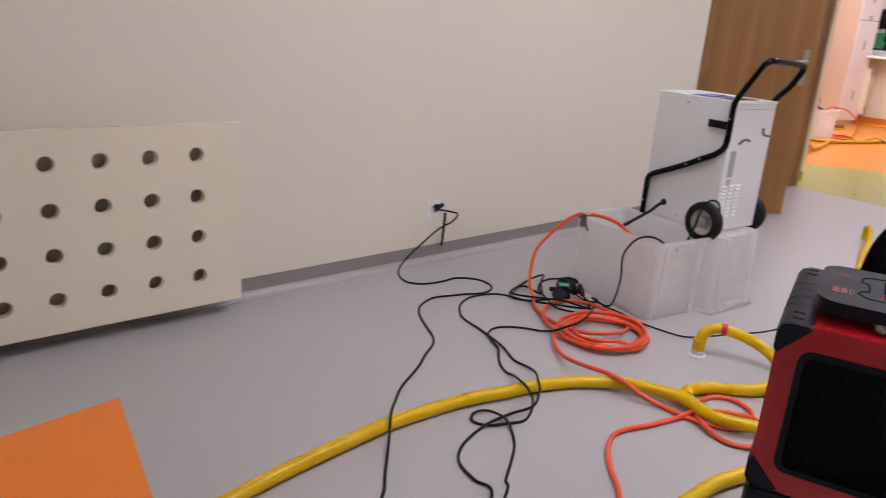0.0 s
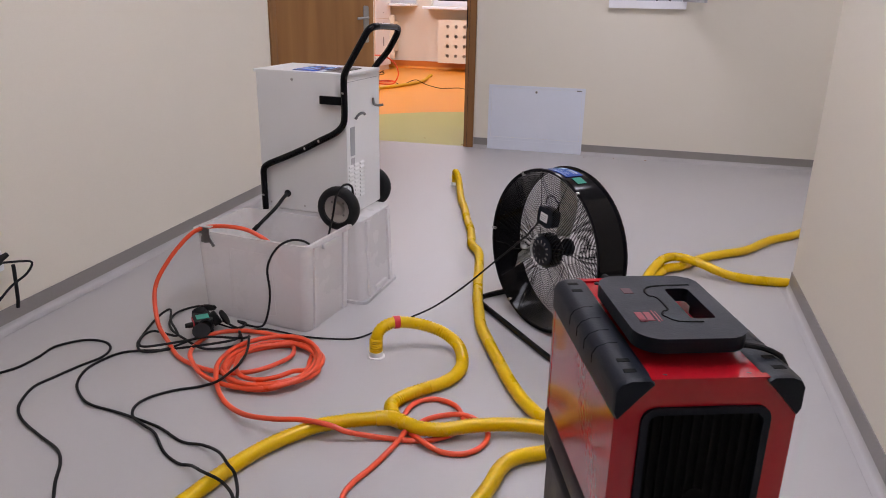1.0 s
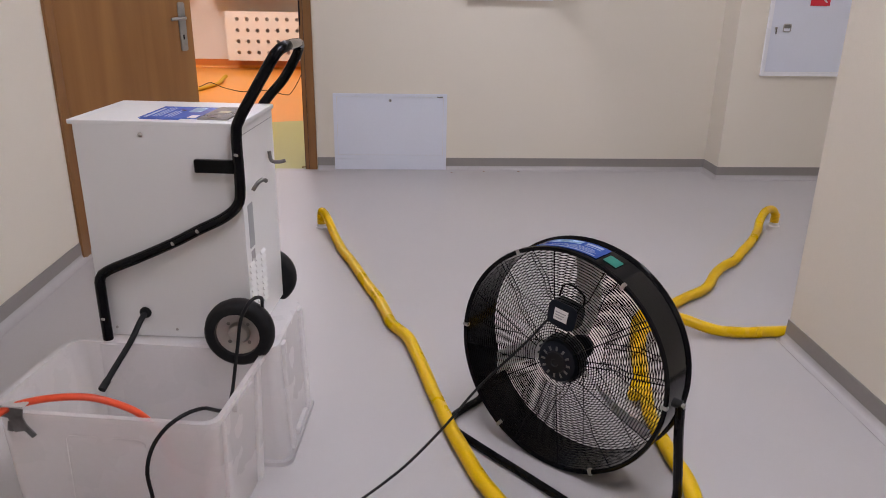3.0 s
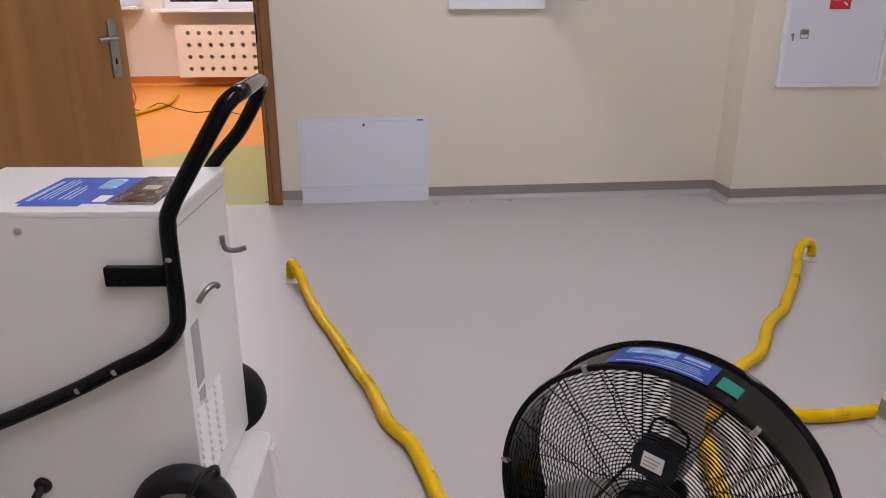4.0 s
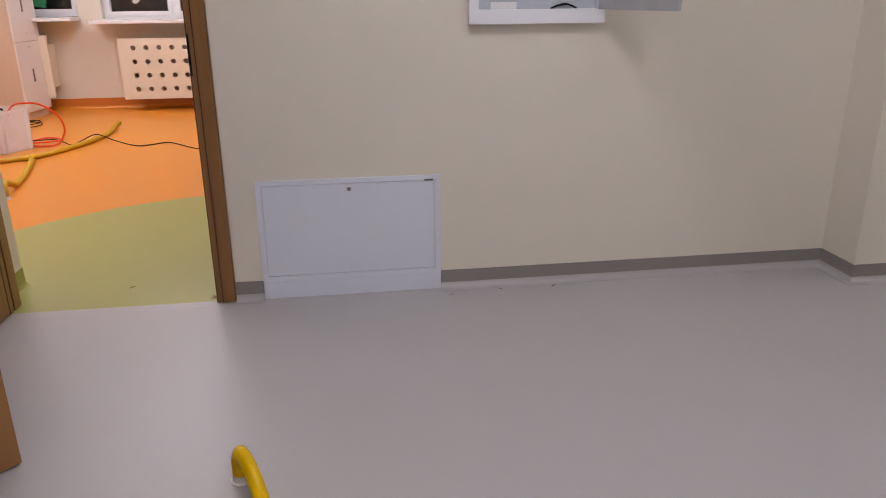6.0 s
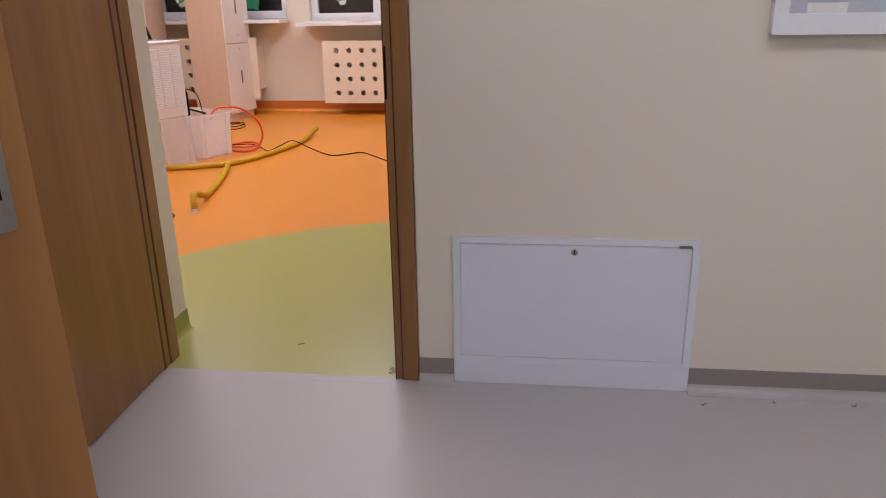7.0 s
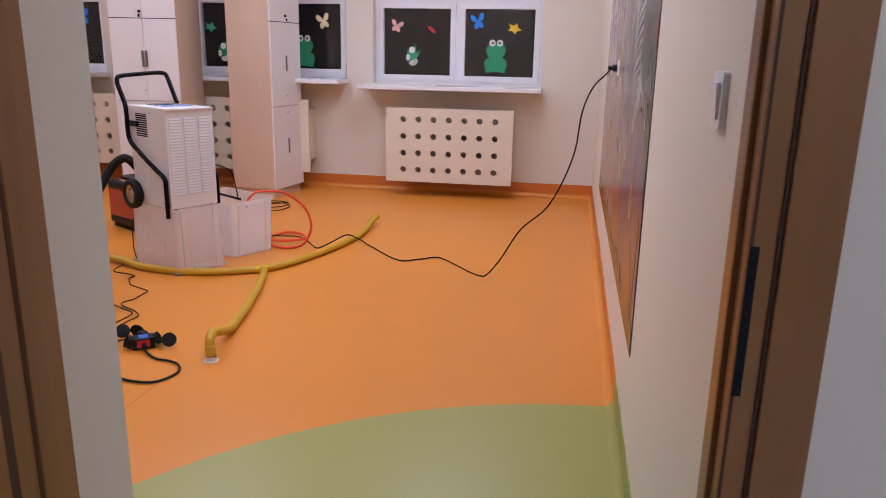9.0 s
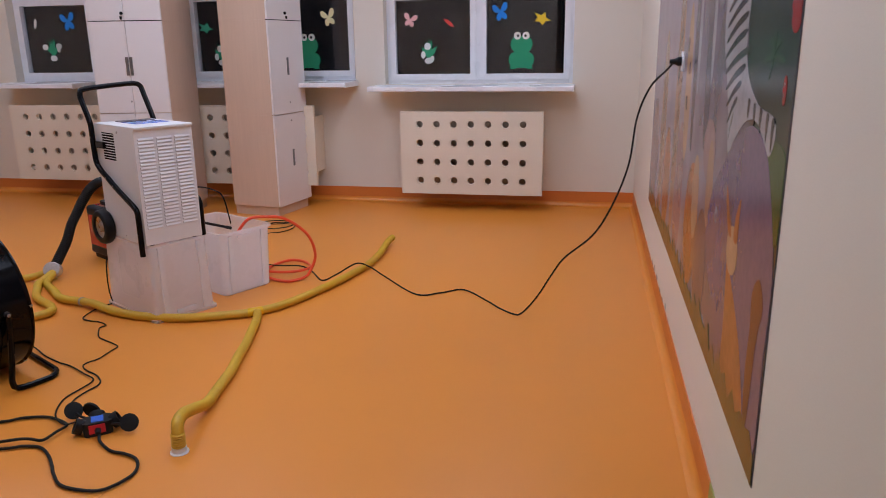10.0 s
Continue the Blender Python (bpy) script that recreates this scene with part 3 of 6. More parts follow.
PAPER = {}
for nm, col in (("blue", (0.02, 0.22, 0.72)), ("yellow", (0.80, 0.58, 0.03)), ("pink", (0.75, 0.42, 0.40)), ("red", (0.62, 0.05, 0.04)), ("green", (0.03, 0.30, 0.14)),
                ("white", (0.78, 0.78, 0.74)), ("black", (0.01, 0.01, 0.01)), ("cream", (0.80, 0.74, 0.42)), ("mint", (0.06, 0.42, 0.24))):
    PAPER[nm] = mat(nm + "_paper", col, 0.75, var=0.06, big=20)


def cutout(colour, kind, x, z, w, h, turn=0.0, extra=()):
    t = thing("paper_cutout", pose(x, FARW + 0.112, z, 0, turn, 0), "%s paper cut-out stuck on the window pane" % colour, "window decoration", "paper cut-outs")
    pts = [(a * w, b * h) for a, b in outline(kind)]
    part("paper", plate(pts, 0.0, 0.0012, None, FRONT), PAPER[colour], t, "", None)
    for col, cx, cz, ew, eh in extra:
        part("paper_patch", plate([(cx * w + a * ew, cz * h + b * eh) for a, b in rrect(1, 1, 0.48, 5)], 0.0012, 0.0024 if col != "black" else 0.0032, None, FRONT), PAPER[col], t, "%s paper patch" % col, None)
    return t


FLOWER = (("white", -0.06, 0.20, 0.058, 0.060), ("white", -0.30, -0.14, 0.040, 0.062), ("white", 0.0, -0.38, 0.072, 0.052), ("white", 0.20, -0.30, 0.036, 0.05))
TRIPLE = (("white", -0.44, 0.10, 0.062, 0.055), ("white", 0.44, 0.14, 0.062, 0.055), ("white", 0.02, -0.42, 0.072, 0.055), ("white", 0.40, -0.02, 0.036, 0.05))
EYES = (("white", -0.16, 0.42, 0.060, 0.062), ("white", 0.17, 0.42, 0.060, 0.062), ("black", -0.14, 0.42, 0.022, 0.022), ("black", 0.15, 0.42, 0.022, 0.022))
cutout("pink", "wings", -3.992, 1.585, 0.12, 0.11, 14)
cutout("red", "drop", -3.647, 1.552, 0.10, 0.09)
cutout("green", "sprig", -3.831, 1.322, 0.16, 0.21, 0, FLOWER)
cutout("blue", "wings", -3.200, 1.637, 0.13, 0.14, -12)
cutout("yellow", "swoop", -2.851, 1.575, 0.15, 0.13, 12)
cutout("green", "lobes", -3.021, 1.315, 0.22, 0.30, 0, EYES)
cutout("cream", "wings", -4.734, 1.623, 0.13, 0.14, -14)
cutout("mint", "swoop", -5.925, 1.552, 0.15, 0.12, 8)
cutout("green", "sprig", -5.79, 1.325, 0.16, 0.21, 0, FLOWER)
cutout("green", "lobes", -4.94, 1.33, 0.22, 0.30, 0, EYES)
cutout("blue", "wings", -7.344, 1.638, 0.15, 0.16, -10)
cutout("white", "drop", -7.707, 1.62, 0.09, 0.09, 60)
cutout("green", "sprig", -7.553, 1.385, 0.17, 0.20, 0, TRIPLE)


# ---- the picture on the classroom wall ----
def print_film(name, col, var=0.14):
    return mat(name, col, 0.22, var=var, big=5, fine=38, bump=0.02, rvar=0.03, spec=0.25)


def ground_film():
    """The print's ground: violet grey that pales away from the door, with soft clouds of colour."""
    m = print_film("printed_ground", (0.24, 0.20, 0.25))
    n, l = m.node_tree.nodes, m.node_tree.links
    tc, sep, nz, ramp = n.new("ShaderNodeTexCoord"), n.new("ShaderNodeSeparateXYZ"), n.new("ShaderNodeTexNoise"), n.new("ShaderNodeValToRGB")
    nz.inputs["Scale"].default_value, nz.inputs["Detail"].default_value = 3.0, 4
    l.new(tc.outputs["Object"], sep.inputs[0])
    l.new(tc.outputs["Object"], nz.inputs["Vector"])
    add = n.new("ShaderNodeMath")
    add.operation = "MULTIPLY_ADD"
    add.inputs[1].default_value = 0.25
    l.new(sep.outputs["Y"], add.inputs[0])
    l.new(nz.outputs["Fac"], add.inputs[2])
    ramp.color_ramp.elements[0].position, ramp.color_ramp.elements[1].position = 0.45, 1.25
    ramp.color_ramp.elements[0].color, ramp.color_ramp.elements[1].color = (0.085, 0.075, 0.09, 1), (0.30, 0.25, 0.285, 1)
    l.new(add.outputs[0], ramp.inputs["Fac"])
    l.new(ramp.outputs["Color"], n["Principled BSDF"].inputs["Base Color"])
    return m


ON_WALL = Matrix(((0, 0, -1, 0), (1, 0, 0, 0), (0, 1, 0, 0), (0, 0, 0, 1)))     # plates upright on the east wall, facing the room
mural = thing("wall_mural", pose(CLASS_R, 8.53, 0.405), "glossy printed mural of violet, green, tan and striped shapes", "mural")
part("print", box(-0.003, 0.001, 0.0, 3.24, 0.0, 1.95), ground_film(), mural, "violet grey printed film", None)


def rounded(pts, step=0.02):
    """A smooth closed outline through points, kept on the print."""
    q = [Vector((a, b, 0)) for a, b in pts]
    line = spline(q[-2:] + q + q[:2], step)
    a = min(range(len(line) // 2), key=lambda k: (line[k] - q[0]).length)
    b = min(range(len(line) // 2, len(line)), key=lambda k: (line[k] - q[0]).length)
    return [(min(max(v.x, 0.004), 3.236), min(max(v.y, 0.004), 1.946)) for v in line[a:b]]


def oval(cy, cz, w, h, lean=0.0, k=28):
    return [(min(max(cy + w / 2 * math.cos(a) + lean * h / 2 * math.sin(a), 0.004), 3.236), min(max(cz + h / 2 * math.sin(a), 0.004), 1.946)) for a in [2 * math.pi * i / k for i in range(k)]]


layer = 0


def shape(name, outline_, material, label=""):
    """One printed shape, laid a hair over those before it."""
    global layer
    layer += 1
    part(name, plate(outline_, 0.003, 0.0031 + 0.00003 * layer, None, ON_WALL), material, mural, label, None)


F_DEEP, F_LEAF, F_PALM = print_film("printed_deep_green", (0.011, 0.032, 0.018)), print_film("printed_leaf_green", (0.035, 0.098, 0.021)), print_film("printed_palm_green", (0.056, 0.140, 0.063))
F_VIOLET, F_STRIPE, F_INK = print_film("printed_violet", (0.143, 0.108, 0.175)), print_film("printed_pale_grey", (0.350, 0.336, 0.350)), print_film("printed_ink", (0.021, 0.021, 0.027))
F_TAN, F_PINK, F_RUST, F_FAWN = print_film("printed_tan", (0.322, 0.203, 0.133)), print_film("printed_pink", (0.280, 0.182, 0.175)), print_film("printed_rust", (0.350, 0.140, 0.052)), print_film("printed_fawn", (0.392, 0.259, 0.161))
F_BROWN, F_RED, F_GRASS, F_SHADE = print_film("printed_brown", (0.119, 0.042, 0.032)), print_film("printed_red", (0.294, 0.021, 0.017)), print_film("printed_grass", (0.091, 0.081, 0.025), 0.35), print_film("printed_shade", (0.105, 0.087, 0.105))
shape("green_ground", rounded([(0.0, 0.45), (0.0, 1.9), (0.30, 1.94), (0.62, 1.9), (0.60, 1.5), (0.52, 1.15), (0.47, 0.92), (0.36, 0.75), (0.2, 0.6)]), F_DEEP, "dark green printed thicket")
for cy, cz, w, h, mt in ((3.0, 0.34, 0.42, 0.62, F_PINK), (2.55, 0.52, 0.26, 1.0, F_TAN), (2.25, 0.30, 0.30, 0.52, F_RUST), (1.95, 0.78, 0.20, 1.5, F_TAN), (1.72, 0.34, 0.26, 0.6, F_PINK), (1.62, 0.80, 0.17, 0.62, F_FAWN), (1.45, 1.0, 0.10, 0.9, F_SHADE),
                         (1.36, 0.98, 0.06, 0.42, F_STRIPE), (1.28, 0.30, 0.36, 0.46, F_RUST), (1.20, 0.42, 0.16, 0.30, F_FAWN), (1.10, 0.95, 0.14, 0.7, F_SHADE), (1.04, 1.0, 0.05, 0.36, F_STRIPE), (0.96, 0.62, 0.24, 0.20, F_PINK), (0.90, 0.50, 0.13, 0.32, F_TAN), (0.99, 0.22, 0.26, 0.40, F_SHADE)):
    shape("soft_shape", oval(cy, cz, w, h, 0.06 if w < 0.2 else 0.0), mt, "upright printed shape")
for cy, cz, w, h in ((1.68, 0.95, 0.05, 0.06), (1.60, 0.86, 0.04, 0.05), (1.64, 0.72, 0.05, 0.06), (1.93, 1.0, 0.06, 0.07), (1.98, 0.82, 0.05, 0.07), (1.92, 0.64, 0.06, 0.06)):
    shape("spot", oval(cy, cz, w, h), F_BROWN)
shape("green_mound", oval(0.09, 0.645, 0.30, 0.22), F_LEAF, "leaf green printed mound")
for dy, dz in ((0.11, -0.015), (0.06, 0.035), (0.0, 0.05), (-0.06, 0.03), (-0.10, -0.01), (0.03, -0.05)):
    shape("palm_leaf", rounded([(0.19, 0.925), (0.19 + dy * 0.5 - 0.006, 0.925 + dz * 0.7 + 0.012), (0.19 + dy, 0.925 + dz), (0.19 + dy * 0.5 + 0.006, 0.925 + dz * 0.7 - 0.004)], 0.008), F_PALM, "pale green printed leaf")
shape("red_bloom", oval(0.035, 1.02, 0.085, 0.10), F_RED, "red printed bloom")
shape("red_bloom", oval(0.07, 0.86, 0.03, 0.06), F_RED)
shape("violet_form", rounded([(0.36, 0.76), (0.54, 0.70), (0.66, 0.63), (0.82, 0.52), (0.89, 0.39), (0.83, 0.26), (0.70, 0.22), (0.62, 0.10), (0.45, 0.02), (0.15, 0.01), (0.01, 0.08), (0.01, 0.30), (0.01, 0.50), (0.12, 0.68), (0.22, 0.745)]), F_VIOLET, "large violet printed form")
shape("violet_fold", oval(0.73, 0.46, 0.05, 0.05), F_STRIPE)
shape("violet_fold", oval(0.725, 0.455, 0.022, 0.026), F_INK)
NECK = [(0.80, 1.30), (0.84, 1.06), (0.82, 0.95), (0.75, 0.87), (0.68, 0.77), (0.63, 0.66), (0.54, 0.71), (0.42, 0.765), (0.30, 0.775), (0.20, 0.74), (0.145, 0.715), (0.105, 0.76), (0.14, 0.80), (0.30, 0.815), (0.43, 0.87), (0.50, 0.95), (0.49, 1.06), (0.46, 1.2), (0.52, 1.34)]
shape("striped_form", rounded(NECK), F_STRIPE, "pale grey printed form under dark stripes")
for k in range(14):
    z = 0.70 + 0.043 * k
    a, b = (0.78 if z > 0.9 else 0.64 + (z - 0.70) * 0.7), (0.515 if z > 0.90 else 0.60 - (z - 0.70) * 0.8)
    shape("stripe", rounded([(a, z - 0.006), ((a + b) / 2, z + 0.030), (b, z + 0.058), (b, z + 0.074), ((a + b) / 2, z + 0.050), (a, z + 0.006)], 0.015), F_INK, "dark printed stripe")
for k, y in enumerate((0.40, 0.33, 0.26, 0.19, 0.135)):
    shape("stripe", rounded([(y, 0.775 - 0.012 * k), (y + 0.012, 0.795 - 0.006 * k), (y + 0.008, 0.822 - 0.006 * k), (y - 0.012, 0.818 - 0.006 * k), (y - 0.008, 0.790 - 0.008 * k)], 0.008), F_INK, "dark printed stripe")
shape("brown_form", rounded([(0.16, 0.20), (0.155, 0.32), (0.165, 0.40), (0.11, 0.45), (0.055, 0.40), (0.085, 0.31), (0.10, 0.12), (0.13, 0.06)]), F_BROWN, "dark brown printed form")
shape("orange_form", rounded([(0.50, 0.42), (0.44, 0.36), (0.34, 0.30), (0.22, 0.20), (0.14, 0.05), (0.30, 0.015), (0.46, 0.02), (0.47, 0.20)]), F_RUST, "orange printed form")
shape("orange_form", oval(0.445, 0.425, 0.15, 0.13), F_FAWN)
for y0, y1 in ((0.49, 0.585), (0.41, 0.385)):
    shape("orange_point", rounded([(y0 + 0.022, 0.46), ((y0 + y1) / 2 + 0.03, 0.52), (y1, 0.575), ((y0 + y1) / 2 - 0.012, 0.52), (y0 - 0.022, 0.46)], 0.01), F_RUST)
rnd = random.Random(11)
blades = [(0.004, 0.004)] + [(0.004 + 0.054 * k, 0.045 + 0.05 * rnd.random() + (0.035 if k % 2 else 0.0)) for k in range(60)] + [(3.2, 0.004)]
shape("grass_strip", blades, F_GRASS, "olive printed grass strip")


# ---- fittings on the walls ----
def socket(m, label, holes=1):
    t = thing("wall_socket", m, label, "wall socket", "wall sockets")
    part("plate", plate(rrect(0.082, 0.082, 0.008), 0.0, 0.009, None, FRONT, None, 0.002), M_PVC, t)
    part("insert", lathe([(0.021, 0.009), (0.023, 0.012), (0.023, 0.0125), (0.019, 0.0105), (0.0, 0.0105)], 24, FRONT), M_PVC, t)
    return t


socket(pose(LEFT, 2.83, 0.285, 0, 0, 90), "white wall socket low on the corridor wall")
socket(pose(CLASS_R, 10.37, 1.285, 0, 0, -90), "white wall socket set in the mural")
sw = thing("light_switch", pose(CLASS_R, 7.49, 1.285, 0, 0, -90), "white rocker light switch on the classroom wall", "light switch")
part("plate", plate(rrect(0.078, 0.088, 0.008), 0.0, 0.010, None, FRONT, None, 0.002), M_PVC, sw)
part("rocker", plate(rrect(0.050, 0.058, 0.003), 0.010, 0.0155, None, FRONT @ pose(0, 0, 0, 4), None, 0.0015), M_PVC, sw)

# heating manifold cabinet
cab = thing("manifold_cabinet", pose(-1.47, WALL, 0), "white steel heating manifold cabinet set in the wall", "wall cabinet")
W2 = 0.405
part("frame", plate(rrect(2 * W2, 0.468, 0.002, 5, 0, 0.316), 0.0, 0.008, rrect(2 * W2 - 0.05, 0.42, 0.002, 5, 0, 0.318), FRONT, None, 0.001), M_STEEL_W, cab)
part("door_panel", plate(rrect(2 * W2 - 0.054, 0.416, 0.002, 5, 0, 0.318), -0.004, 0.005, None, FRONT, None, 0.001), M_STEEL_W, cab, "flat white cabinet door")
part("plinth", box(-W2, W2, -0.007, 0.0, 0.001, 0.081, 0.001), M_STEEL_W, cab)
lock = part("lock", lathe([(0.011, 0.005), (0.011, 0.008), (0.009, 0.0095), (0.0, 0.0095)], 20, pose(0.0, 0.0, 0.502) @ FRONT), M_CHROME, cab, "small steel cam lock")
part("slot", box(-0.002, 0.002, -0.0102, -0.0095, 0.495, 0.509), M_MESHDARK, lock)
part("label_strip", box(0.335, 0.375, -0.0098, -0.0075, 0.524, 0.533), M_DARKSTEEL, cab, "tiny dark label")

# fuse board with its door open
fb = thing("fuse_board", pose(-0.643, WALL, 1.21), "white recessed fuse board with its door open", "fuse board")
part("frame", plate(rrect(0.585, 0.82, 0.004, 5, -0.003, 0.39), 0.0, 0.036, rrect(0.51, 0.735, 0.004, 5, 0, 0.405), FRONT, None, 0.002), M_PVC, fb)
part("back_panel", box(-0.255, 0.255, -0.006, -0.002, 0.037, 0.77), M_INNER, fb, "grey inner cover plate")
for z in (0.135, 0.285, 0.435):
    row = part("breaker_row", box(-0.21, 0.21, -0.009, -0.006, z, z + 0.05, 0.001), M_GREY, fb, "grey breaker row cover")
    part("breaker_blank", box(-0.205, 0.02, -0.014, -0.009, z + 0.004, z + 0.046, 0.001), M_PVC, row, "white blanking strip")
    part("breaker_switches", box(0.04, 0.19, -0.014, -0.009, z + 0.014, z + 0.030, 0.001), M_MESHDARK, row, "dark breaker toggles")
part("paper_slip", box(-0.20, -0.09, -0.014, -0.006, 0.036, 0.066, 0.001), M_WHITEPRINT, fb, "folded white paper slip")
part("cable_loop", tube(spline([(0.06, -0.012, 0.04), (0.09, -0.014, 0.052), (0.13, -0.014, 0.056), (0.17, -0.014, 0.04)], 0.008), 0.004, 6), M_BLACK, fb)
door = part("door_panel", box(0.0, 0.50, -0.018, 0.0, 0.035, 0.765, 0.002, 2, pose(0.275, -0.038, 0, 0, 0, -75)), M_MILKY, fb, "milky translucent door swung open")

# fire hose cabinet on the pier
hc = thing("fire_hose_cabinet", pose(1.403, 6.754, 0.732), "white steel fire hose cabinet with small lock", "fire cabinet")
part("frame", plate(rrect(0.68, 0.76, 0.002, 5, 0, 0.38), 0.0, 0.016, rrect(0.63, 0.71, 0.002, 5, 0, 0.38), FRONT, None, 0.001), M_PVC, hc, "white cabinet frame")
part("door_panel", plate(rrect(0.626, 0.706, 0.002, 5, 0, 0.38), 0.0, 0.012, None, FRONT, None, 0.001), M_STEEL_W, hc, "flat white cabinet door")
part("lock", lathe([(0.009, 0.012), (0.009, 0.018), (0.006, 0.02), (0.0, 0.02)], 16, pose(-0.28, 0, 0.312) @ FRONT), M_CHROME, hc)
k = part("key", box(-0.284, -0.276, -0.024, -0.020, 0.275, 0.318, 0.001), M_DARKSTEEL, hc, "small key in the lock")
part("grip", plate(rrect(0.055, 0.055, 0.012, 5, -0.205, 0.315), 0.012, 0.016, rrect(0.043, 0.043, 0.01, 5, -0.205, 0.315), FRONT), M_CHROME, hc, "recessed steel pull")
part("grip_bowl", plate(rrect(0.043, 0.024, 0.008, 5, -0.205, 0.324), 0.012, 0.0128, None, FRONT), M_DARKSTEEL, hc)
lp_ = part("label_plate", plate(rrect(0.09, 0.05, 0.002, 5, -0.235, 0.60), 0.012, 0.0132, None, FRONT), M_PLASTIC, hc, "small dark-edged label")
part("label_face", plate(rrect(0.074, 0.032, 0.002, 5, -0.235, 0.604), 0.0132, 0.0138, None, FRONT), M_WHITEPRINT, lp_)
for k in range(12):
    part("edge_rivet", plate(rrect(0.006, 0.014, 0.002, 2, 0.318, 0.06 + 0.05 * k), 0.016, 0.0175, None, FRONT), M_PVC, hc)
sign = thing("fire_sign", pose(1.396, 6.754 - 0.0125, 1.19), "red fire hose sign with white symbols", "sign")
part("sign_plate", box(-0.066, 0.066, -0.0015, -0.0002, 0.0, 0.132), M_REDPRINT, sign)
part("white_patch", plate(rrect(0.052, 0.07, 0.006, 5, -0.024, 0.085), 0.0016, 0.0024, None, FRONT), M_WHITEPRINT, sign)
for i in range(3):
    part("white_stroke", plate([(x * 0.035 + 0.034, z * 0.03 + 0.03 + 0.03 * i) for x, z in outline("drop")], 0.0016, 0.0024, None, FRONT), M_WHITEPRINT, sign, "", None)


# ---- tall school cupboards ----
def cupboard(m, w, d, doors, label, seam=0.885):
    """Three stacked units on a plinth: front at local y 0, left edge at x 0."""
    t = thing("school_cupboard", m, label, "cupboard", "school cupboards")
    part("plinth", box(0.02, w - 0.02, 0.03, d, 0.0, 0.08), M_BEECH, t)
    for z0, z1 in ((0.08, seam), (seam, 1.585), (1.585, 2.2)):
        bm = box(0.0, 0.018, 0.018, d, z0, z1 - 0.0006, 0.0004)
        bx(bm, w - 0.018, w, 0.018, d, z0, z1 - 0.0006, 0.0004)
        bx(bm, 0.018, w - 0.018, 0.018, d, z0, z0 + 0.018)
        bx(bm, 0.018, w - 0.018, 0.018, d, z1 - 0.02, z1 - 0.002)
        bx(bm, 0.018, w - 0.018, d - 0.008, d, z0 + 0.018, z1 - 0.02)
        c = part("carcass", bm, M_BEECH, t, "pale beech board carcass")
        for i in range(doors):
            a, b = w * i / doors + 0.002, w * (i + 1) / doors - 0.002
            dr = part("cupboard_door", box(a, b, 0.0, 0.017, z0 + 0.002, z1 - 0.004, 0.0015), M_BOARD_W, t, "plain white cupboard door")
            gx = b - 0.014 if (doors == 2 and i == 0) else a + 0.014 if doors == 2 else (a + b) / 2
            zh = (z0 + z1) / 2 + 0.01
            part("handle", box(gx - 0.011, gx + 0.011, -0.006, 0.002, zh - 0.07, zh + 0.07, 0.002), M_DARKSTEEL, dr, "dark grey recessed grip")
            if z0 > 1.5:
                if i == 0:
                    part("lock", lathe([(0.012, 0.0), (0.012, 0.010), (0.009, 0.013), (0.0, 0.013)], 14, pose(gx, 0.0, z0 + 0.055) @ FRONT), M_MESHDARK, dr, "dark lock with its key")
                    part("key", box(gx - 0.008, gx + 0.008, -0.022, -0.012, z0 + 0.008, z0 + 0.032, 0.002), M_MESHDARK, dr)
            elif doors == 1 or z0 < 0.8 or i == 0:
                part("lock", lathe([(0.008, 0.0), (0.008, 0.004), (0.0, 0.004)], 12, pose(gx, 0.0, z1 - 0.06 if z0 < 0.8 else z0 + 0.09) @ FRONT), M_CHROME, dr)
    # black box drawn in for the shadow in the gap below the top unit
    part("seam_shade_strip", box(0.003, w - 0.003, 0.001, 0.02, 1.578, 1.588), M_MESHDARK, t, "black strip painted as the shadowed gap under the top unit")
    return t


M_BOARD_W = mat("white_melamine", (0.76, 0.73, 0.72), 0.4, var=0.02)
cupboard(pose(-4.93, 12.64, 0, 0, 0, 80), 0.50, 0.46, 1, "tall beech cupboard with white doors by the window", 0.84)
cupboard(pose(-6.25, 12.284, 0, 0, 0, 9), 0.58, 0.62, 2, "tall beech cupboard with white double doors by the window")


